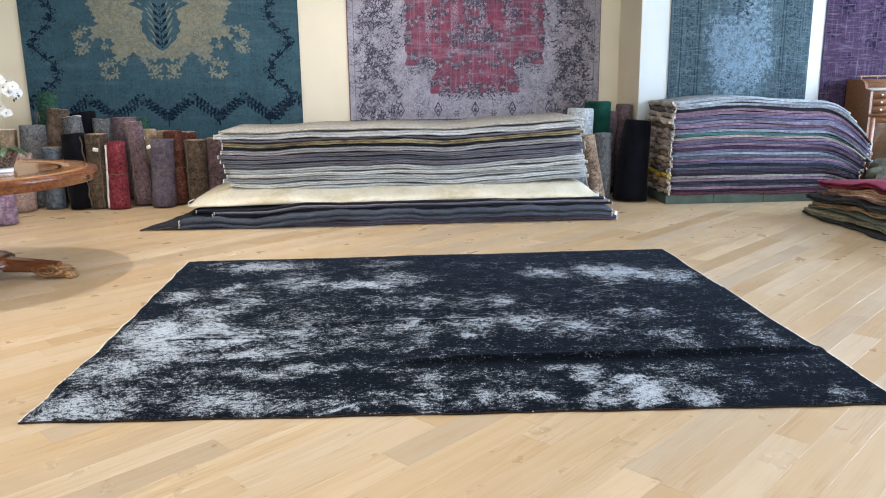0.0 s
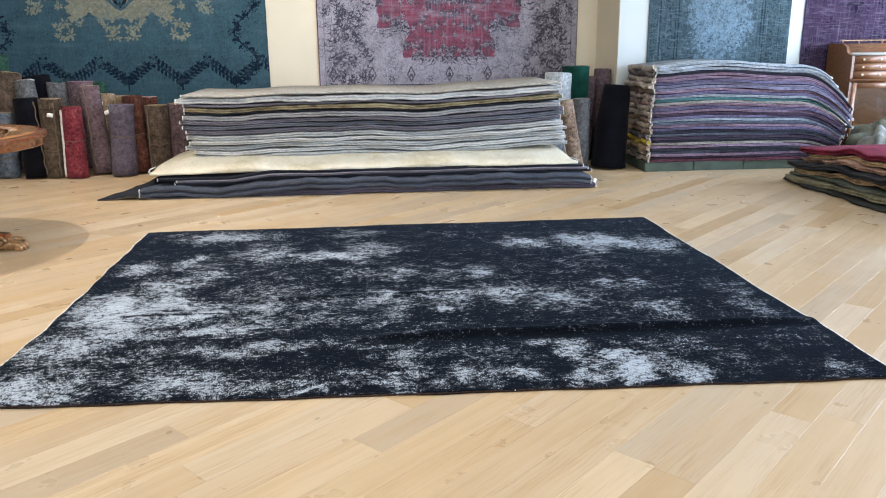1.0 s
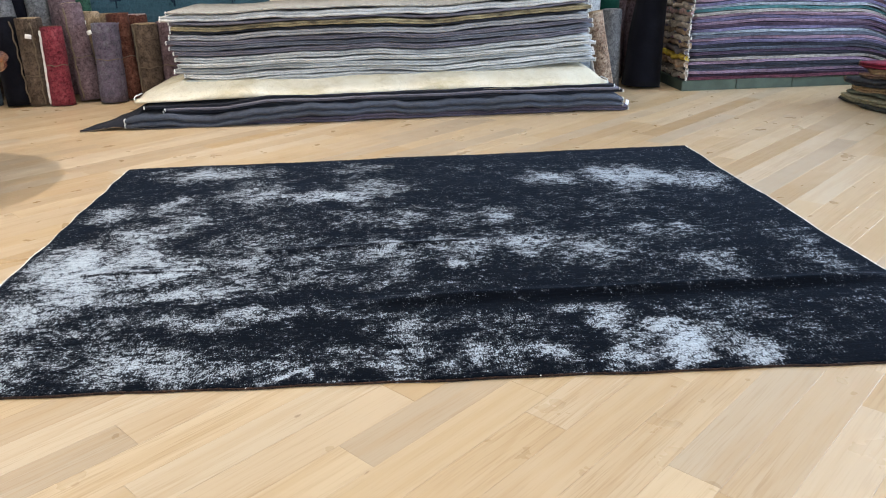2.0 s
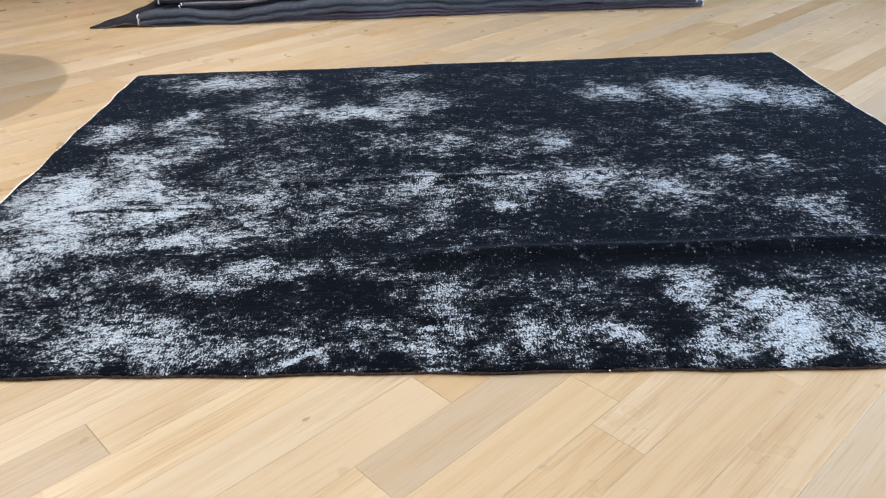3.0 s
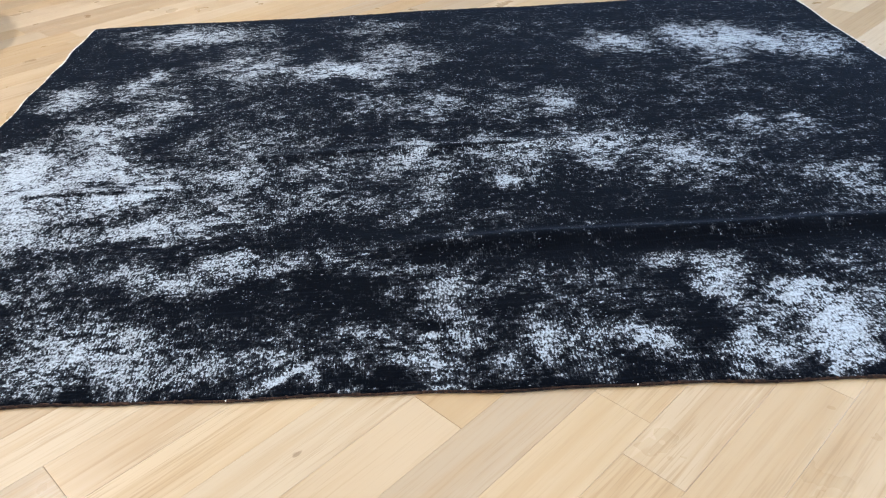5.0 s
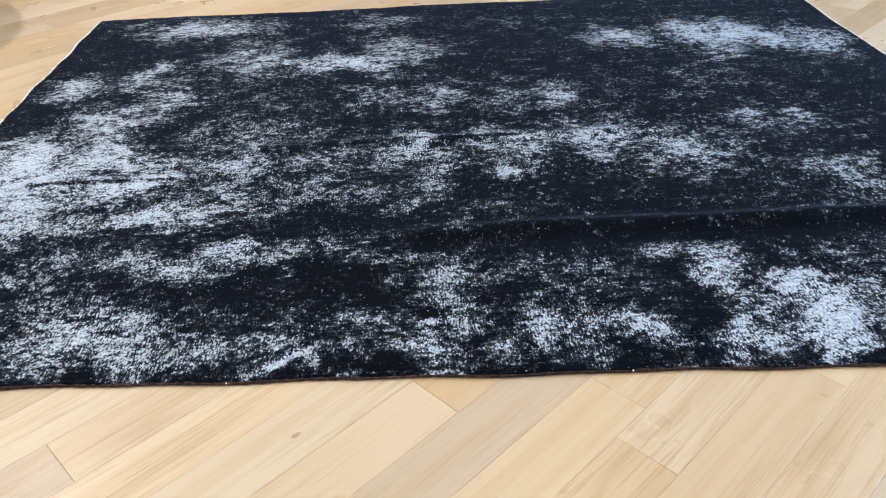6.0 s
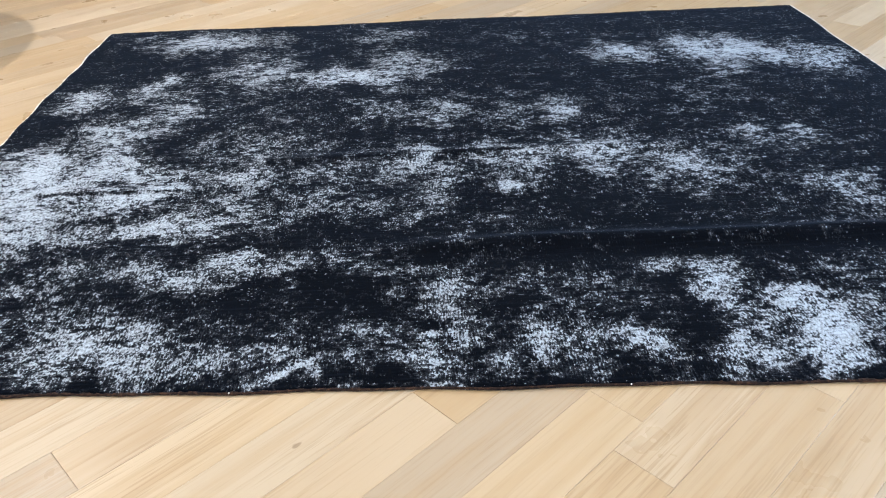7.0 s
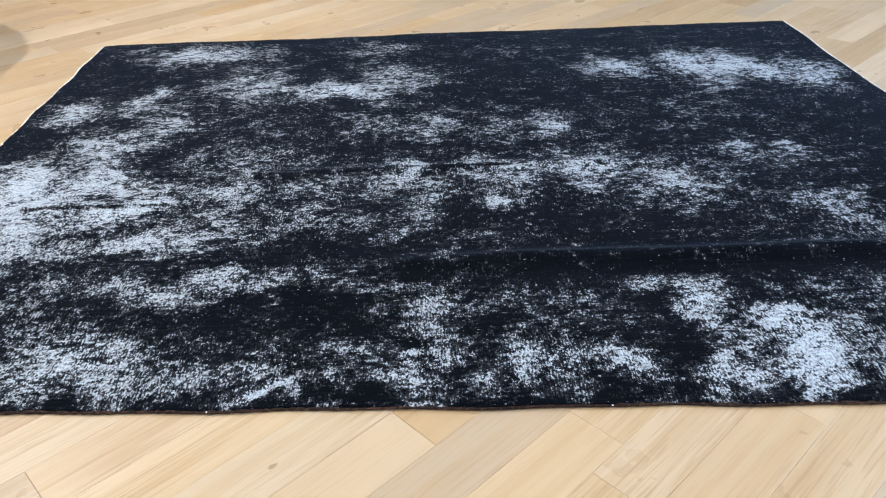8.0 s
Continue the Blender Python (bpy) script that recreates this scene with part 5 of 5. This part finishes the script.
for k_ in range(70):
    d.rosette("line", rnd.uniform(0.0, 1.1), rnd.uniform(0.05, 2.9), rnd.uniform(0.04, 0.10), rnd.choice((4, 5, 6)), 0.62, 0.4)
VIO_C = pictured("violet_carpet_wool", (0.050, 0.029, 0.055), (0.115, 0.078, 0.120), (0.013, 0.009, 0.022), None, 0.50, (0.185, 0.15, 0.195), 0.55, (6.0, 40.0, 70.0), 0.4, 0.8)
d.carpet("violet_carpet", pose(7.82, FACE, b0), VIO_C, "worn violet and navy carpet hung on the wall")

# ---- round pedestal table ----
TX, TY, TR, TZ = -1.44, 2.64, 0.86, 0.775
table = thing("round_table", pose(TX, TY, 0), "polished mahogany round pedestal table with brass paw feet", "table")
top_prof = [(TR - 0.06, TZ - 0.085), (TR - 0.025, TZ - 0.085), (TR - 0.018, TZ - 0.075), (TR - 0.018, TZ - 0.040), (TR - 0.004, TZ - 0.034), (TR, TZ - 0.022), (TR - 0.004, TZ - 0.008), (TR - 0.016, TZ)]
part("tabletop", lathe(top_prof, 96), MAHOGANY, table)
for i in range(16):
    a0, a1 = 2 * math.pi * i / 16 + 0.004, 2 * math.pi * (i + 1) / 16 - 0.004
    bm = bmesh.new()
    pts = [(0.10, a0), (0.60, a0), (0.60, (a0 + a1) / 2), (0.60, a1), (0.10, a1)]
    lower = [bm.verts.new((r * math.cos(a), r * math.sin(a), TZ + 0.0005)) for r, a in pts]
    upper = [bm.verts.new((r * math.cos(a), r * math.sin(a), TZ + 0.0018)) for r, a in pts]
    bm.faces.new(upper)
    for j in range(5):
        bm.faces.new((lower[j], lower[(j + 1) % 5], upper[(j + 1) % 5], upper[j]))
    part("veneer_wedge", bm, MAHOGANY if i % 2 else SATIN, table, "", False)
part("crossband", lathe([(0.62, TZ + 0.0004), (0.62, TZ + 0.002), (0.80, TZ + 0.002), (0.80, TZ + 0.0004)], 72), SATIN, table, "paler satinwood band")
part("column", lathe([(0.13, 0.165), (0.13, 0.19), (0.09, 0.21), (0.065, 0.28), (0.09, 0.36), (0.065, 0.45), (0.06, 0.58), (0.10, 0.64), (0.12, 0.69)], 40), MAHOGANY, table)
part("platform", lathe([(0.20, 0.075), (0.25, 0.085), (0.26, 0.105), (0.235, 0.12), (0.24, 0.14), (0.21, 0.155), (0.13, 0.165)], 48), MAHOGANY, table)


def paw():
    """A carved paw foot: four toes, a hairy ankle and two scrolls."""
    bm = bmesh.new()

    def ball(cx, cy, cz, rx, ry, rz):
        made = bmesh.ops.create_uvsphere(bm, u_segments=14, v_segments=9, radius=1.0)["verts"]
        for v in made:
            v.co = Vector((cx + v.co.x * rx, cy + v.co.y * ry, max(0.0, cz + v.co.z * rz)))

    ball(0.0, 0.0, 0.030, 0.075, 0.048, 0.034)
    for k_ in range(4):
        y = -0.040 + 0.0267 * k_
        ball(0.070 - 0.008 * abs(k_ - 1.5), y, 0.020, 0.026, 0.0125, 0.021)
        ball(0.048, y, 0.034, 0.026, 0.012, 0.017)
        ball(0.092 - 0.010 * abs(k_ - 1.5), y, 0.010, 0.010, 0.006, 0.010)
    for s in (-1, 1):
        spiral = [(-0.045 + (0.034 - 0.0016 * i) * math.cos(0.45 * i), s * 0.044, 0.058 + (0.034 - 0.0016 * i) * math.sin(0.45 * i)) for i in range(18)]
        tube(spiral, 0.011, 7, bm, lambda t: 1.15 - 0.6 * t)
        tube([(-0.17, s * 0.034, 0.060), (-0.13, s * 0.044, 0.034), (-0.08, s * 0.046, 0.020), (-0.02, s * 0.048, 0.030), (0.02, s * 0.040, 0.050)], 0.013, 7, bm)
    for k_ in range(5):
        tube([(-0.15 + 0.03 * k_, -0.03 + 0.015 * k_, 0.060), (-0.10 + 0.03 * k_, -0.028 + 0.014 * k_, 0.074), (-0.05 + 0.03 * k_, -0.03 + 0.015 * k_, 0.060)], 0.009, 6, bm)
    return bm


for i in range(3):
    a = radians(-6 + 120 * i)
    rot = Matrix.Rotation(a, 4, "Z")
    bm = bmesh.new()
    rings = []
    for j in range(9):
        t = j / 8
        x, zc, hh, ww = 0.20 + 0.40 * t, 0.100 - 0.022 * t, 0.050 - 0.014 * t, 0.050 - 0.014 * t
        rings.append([bm.verts.new(rot @ Vector((x, y * ww, zc + z_ * hh))) for y, z_ in ((-0.9, -1), (0.9, -1), (1, -0.8), (1, 0.7), (0.8, 1), (-0.8, 1), (-1, 0.7), (-1, -0.8))])
    for p, q in zip(rings, rings[1:]):
        for j in range(8):
            bm.faces.new((p[j], q[j], q[(j + 1) % 8], p[(j + 1) % 8]))
    bm.faces.new(rings[0])
    bm.faces.new(rings[-1][::-1])
    leg = part("leg", bm, MAHOGANY, table, "", False)
    foot = part("paw_foot", paw(), BRASS, leg, "carved gilt-brown paw foot")
    foot.matrix_local = rot @ pose(0.615, 0, 0) @ Matrix.Diagonal((1.15, 1.15, 1.1, 1))

# orchid in a pot
POTX, POTY = -1.23, 2.74
pot = thing("orchid", pose(POTX, POTY, TZ + 0.002), "white orchid with green leaves in a faceted dark mosaic pot", "plant")
mosaic = ornate("mosaic_pot_glaze", (0.02, 0.012, 0.010), (0.09, 0.04, 0.03), (0.30, 0.22, 0.16), 60)
part("pot", lathe([(0.060, 0.0), (0.075, 0.004), (0.125, 0.12), (0.130, 0.135), (0.118, 0.137), (0.10, 0.11)], 8), mosaic, pot, "faceted dark mosaic pot", False)
LEAF = plain("orchid_leaf", (0.035, 0.075, 0.030), 0.4, 0.4, 0.25, 14)
STEM = plain("orchid_stem", (0.07, 0.085, 0.035), 0.5)
PETAL = plain("orchid_petal", (0.80, 0.80, 0.78), 0.6, 0.3, 0.04, 30)
YOLK = plain("orchid_lip", (0.45, 0.36, 0.12), 0.5)


def blade(length, wide, rise, arch):
    bm = bmesh.new()
    rows_ = []
    for i in range(10):
        t = i / 9
        w = wide * math.sin(math.pi * (0.12 + 0.86 * t)) ** 0.8
        zc = rise * t - arch * t * t
        rows_.append([bm.verts.new((length * t, y * w, zc + 0.25 * abs(y) * w)) for y in (-1, -0.5, 0, 0.5, 1)])
    for p, q in zip(rows_, rows_[1:]):
        for j in range(4):
            bm.faces.new((p[j], q[j], q[j + 1], p[j + 1]))
    return bm


for ang, ln in ((-15, 0.20), (35, 0.17), (105, 0.18), (170, 0.20), (235, 0.19), (300, 0.17)):
    lf = part("leaf", blade(ln, 0.042, 0.10, 0.13), LEAF, pot)
    lf.modifiers.new("thickness", "SOLIDIFY").thickness = 0.003
    lf.location, lf.rotation_euler = (0.02 * math.cos(radians(ang)), 0.02 * math.sin(radians(ang)), 0.125), (0, 0, radians(ang))
arc = [(0.0 + 0.02 * math.sin(t * 2), 0.0, 0.10 + 0.50 * t) for t in [i / 12 for i in range(13)]] + [(0.02 + 0.16 * math.sin(radians(a)) * 1.0, 0.01, 0.60 + 0.06 * math.sin(radians(a)) * 1.0 - 0.10 * (1 - math.cos(radians(a)))) for a in range(10, 100, 15)]
part("stem", tube(arc, 0.004, 6), STEM, pot)
part("stake", tube([(0.005, 0.006, 0.08), (0.004, 0.006, 0.60)], 0.003, 6), TWINE, pot)


def blossom():
    bm = bmesh.new()
    for k_, (ln, wd) in enumerate(((0.042, 0.028), (0.040, 0.018), (0.040, 0.018), (0.042, 0.028), (0.040, 0.018))):
        ang = radians((0, 62, 128, 180, 270)[k_])
        b2 = blade(ln, wd, 0.012, 0.006)
        rot = Matrix.Rotation(ang, 4, "Z")
        for v in b2.verts:
            v.co = rot @ v.co
        tmp = bpy.data.meshes.new("tmp")
        b2.to_mesh(tmp)
        b2.free()
        bm.from_mesh(tmp)
        bpy.data.meshes.remove(tmp)
    return bm


rnd = random.Random(17)
BL = [(0.03, 0.0, 0.60), (0.07, -0.02, 0.63), (0.115, 0.0, 0.62), (0.10, -0.03, 0.58), (0.15, -0.01, 0.585), (0.17, 0.0, 0.54), (0.05, -0.03, 0.56), (0.13, -0.03, 0.545), (0.02, -0.01, 0.66), (0.06, -0.03, 0.45), (0.09, -0.02, 0.40), (0.03, -0.03, 0.41)]
for i, (bx, by, bz) in enumerate(BL):
    fl = part("blossom", blossom(), PETAL, pot)
    fl.matrix_local = pose(bx, by, bz, 75 + rnd.uniform(-25, 25), rnd.uniform(-20, 20), rnd.uniform(-30, 60))
    lip = part("lip", lathe([(0.002, 0), (0.006, 0.004), (0.004, 0.012)], 8), YOLK, fl)
for bx, bz in ((0.165, 0.505), (0.185, 0.52), (0.15, 0.49)):
    bd = part("bud", lathe([(0.001, -0.012), (0.007, -0.004), (0.008, 0.004), (0.002, 0.013)], 8), STEM, pot)
    bd.location = (bx, -0.01, bz)
book = thing("booklet", pose(-1.20, 2.56, TZ + 0.003, 0, 0, 24), "thin white booklet lying on the round table", "booklet")
part("pages", box(-0.12, 0.12, -0.09, 0.09, 0.0, 0.014, 0.003), plain("booklet_paper", (0.80, 0.82, 0.84), 0.5), book)
part("cover", box(-0.122, 0.122, -0.092, 0.092, 0.0145, 0.017, 0.001), plain("booklet_cover", (0.70, 0.74, 0.78), 0.35), book)

# bundle beneath the table
bundle = rolled_rug(-2.33, 4.80, 0.34, 0.17, ornate("pink_grey_rug", (0.10, 0.10, 0.13), (0.22, 0.10, 0.16), (0.34, 0.33, 0.36), 16), "small pink and grey rolled rug beyond the table", LEFTG, (-3, 0), 0.5, None, 51, R_PINK)

# ---- glazed desk against the pier ----
DX, DY = 6.96, 5.40
desk = thing("writing_desk", pose(DX, DY, 0), "warm mahogany writing desk with small drawers over glazed doors", "desk")
DW, DD = 1.25, 0.48
for sx in (0.0, DW - 0.03):
    bm = bmesh.new()
    side = [(0.0, 0.0), (DD, 0.0), (DD, 1.30), (0.20, 1.30), (0.14, 1.27), (0.10, 1.20), (0.0, 1.17)]
    fr = [bm.verts.new((sx, y, z_)) for y, z_ in side]
    bk = [bm.verts.new((sx + 0.03, y, z_)) for y, z_ in side]
    bm.faces.new(fr)
    bm.faces.new(bk[::-1])
    for j in range(len(side)):
        bm.faces.new((fr[j], bk[j], bk[(j + 1) % len(side)], fr[(j + 1) % len(side)]))
    part("side_panel", bm, OLDWOOD, desk, "", False)
part("back_panel", box(0.03, DW - 0.03, DD - 0.02, DD, 0.0, 1.30, 0.003), OLDWOOD, desk)
part("desk_top", box(0.03, DW - 0.03, 0.005, DD - 0.02, 1.175, 1.20, 0.004), plain("white_marble", (0.66, 0.66, 0.64), 0.3, 0.4), desk, "pale stone top")
part("rail", box(0.0, DW, -0.012, 0.0, 0.885, 0.925, 0.004), OLDWOOD, desk)
part("floor_board", box(0.03, DW - 0.03, 0.0, DD - 0.02, 0.05, 0.08), OLDWOOD, desk)
for dx in (0.035, 0.435, 0.835):
    for dz in (0.930, 1.012, 1.094):
        dr = part("drawer", box(dx, dx + 0.385, -0.008, 0.30, dz, dz + 0.076, 0.004), OLDWOOD, desk)
        for kx in (0.09, 0.295):
            kn = part("knob", lathe([(0.004, 0.0), (0.004, 0.008), (0.011, 0.012), (0.011, 0.018), (0.004, 0.023)], 14), BONE, dr, "pale bone knob")
            kn.location, kn.rotation_euler = (dx + kx, -0.008, dz + 0.038), (radians(90), 0, 0)
for dx in (0.03, 0.625):
    door = thing("glazed_door", pose(0, 0, 0), "", "")
    door.parent = desk
    w = 0.592
    for a, b, c, e in ((dx, dx + 0.055, 0.08, 0.88), (dx + w - 0.055, dx + w, 0.08, 0.88), (dx + 0.055, dx + w - 0.055, 0.08, 0.15), (dx + 0.055, dx + w - 0.055, 0.82, 0.88)):
        part("door_frame", box(a, b, -0.010, 0.018, c, e, 0.004), OLDWOOD, door)
    part("pane", box(dx + 0.055, dx + w - 0.055, 0.002, 0.006, 0.15, 0.82), GLASS, door, "clear glass pane")
part("gallery_rail", tube([(0.05 + 1.15 * i / 20, 0.43 - 0.10 * abs(2 * i / 20 - 1) ** 6, 1.335) for i in range(21)], 0.007, 7), BRASS, desk, "thin brass gallery rail")
for i in (1, 5, 10, 15, 19):
    part("baluster", lathe([(0.006, 1.295), (0.004, 1.31), (0.007, 1.32), (0.004, 1.333)], 10), BRASS, desk).location = (0.05 + 1.15 * i / 20, 0.43 - 0.10 * abs(2 * i / 20 - 1) ** 6, 0)

# ---- oak floor, laid on the slant ----
ANG, PW, PV0 = 42.47, 0.1475, -1.708
ca, sa = math.cos(radians(ANG)), math.sin(radians(ANG))
structure_floor = tagged(part("floor", box(WEST - 0.02, EAST + 0.02, SOUTH - 0.02, BACK + 0.05, -0.05, -0.004), JOINT), "pale oak plank floor laid diagonally", "", "", "structure")
floor_rows = tagged(new("floor_planks"), "pale oak planks laid diagonally", "", "", "structure")
floor_rows.matrix_world = pose(0, 0, 0, 0, 0, ANG)
LENGTHS = [0.9, 1.25, 1.6, 1.9, 2.2, 2.5]


def plank_mesh(length):
    bm = bmesh.new()
    g, c = 0.0003, 0.0008
    lo_ = [bm.verts.new((x, y, -0.012)) for x, y in ((g, g), (length - g, g), (length - g, PW - g), (g, PW - g))]
    md = [bm.verts.new((x, y, -c * 0.6)) for x, y in ((g, g), (length - g, g), (length - g, PW - g), (g, PW - g))]
    hi_ = [bm.verts.new((x, y, 0.0)) for x, y in ((g + c, g + c), (length - g - c, g + c), (length - g - c, PW - g - c), (g + c, PW - g - c))]
    for p, q in ((lo_, md), (md, hi_)):
        for j in range(4):
            bm.faces.new((p[j], p[(j + 1) % 4], q[(j + 1) % 4], q[j]))
    bm.faces.new(hi_)
    me = bpy.data.meshes.new("plank")
    bm.normal_update()
    bm.to_mesh(me)
    bm.free()
    me.materials.append(OAK)
    return me


PLANKS = [plank_mesh(l_) for l_ in LENGTHS]
rnd = random.Random(23)
KNOWN = {0: 1.385, -1: 1.861, 1: 1.497, 3: 1.207, -4: 1.413}
rest_v, rest_f, single = [], [], 0
corners = [(x * ca + y * sa, -x * sa + y * ca) for x in (WEST, EAST) for y in (SOUTH, BACK)]
v_lo, v_hi = min(c[1] for c in corners), max(c[1] for c in corners)
for k_ in range(int((v_lo - PV0) / PW) - 1, int((v_hi - PV0) / PW) + 1):
    v0 = PV0 + PW * k_
    # how far this row runs inside the walls
    us = []
    for i in range(-90, 130):
        u_ = i * 0.1
        x, y = u_ * ca - (v0 + PW / 2) * sa, u_ * sa + (v0 + PW / 2) * ca
        if WEST - 0.15 < x < EAST + 0.15 and SOUTH - 0.15 < y < BACK + 0.15:
            us.append(u_)
    if not us:
        continue
    start = KNOWN.get(k_, rnd.uniform(0.5, 2.5))
    runs = []
    u_ = start
    while u_ < us[-1]:
        i = rnd.randrange(6)
        runs.append((u_, i))
        u_ += LENGTHS[i]
    u_ = start
    while u_ > us[0]:
        i = rnd.randrange(6)
        u_ -= LENGTHS[i]
        runs.append((u_, i))
    for u0, i in runs:
        um, vm = u0 + LENGTHS[i] / 2, v0 + PW / 2
        x, y = um * ca - vm * sa, um * sa + vm * ca
        if -1.4 < x < 5.2 and -1.25 < y < 4.6 and single < 300:
            ob = new("plank", PLANKS[i])
            ob.parent = floor_rows
            ob.location = (u0, v0, rnd.uniform(-0.0003, 0.0003))
            single += 1
        else:
            base = len(rest_v)
            me = PLANKS[i]
            rest_v += [(v.co.x + u0, v.co.y + v0, v.co.z) for v in me.vertices]
            rest_f += [[base + j for j in p.vertices] for p in me.polygons]
me = bpy.data.meshes.new("far_planks")
me.from_pydata(rest_v, [], rest_f)
far = tagged(link_mesh("far_planks", me, OAK, floor_rows), "", "", "", "stuff")
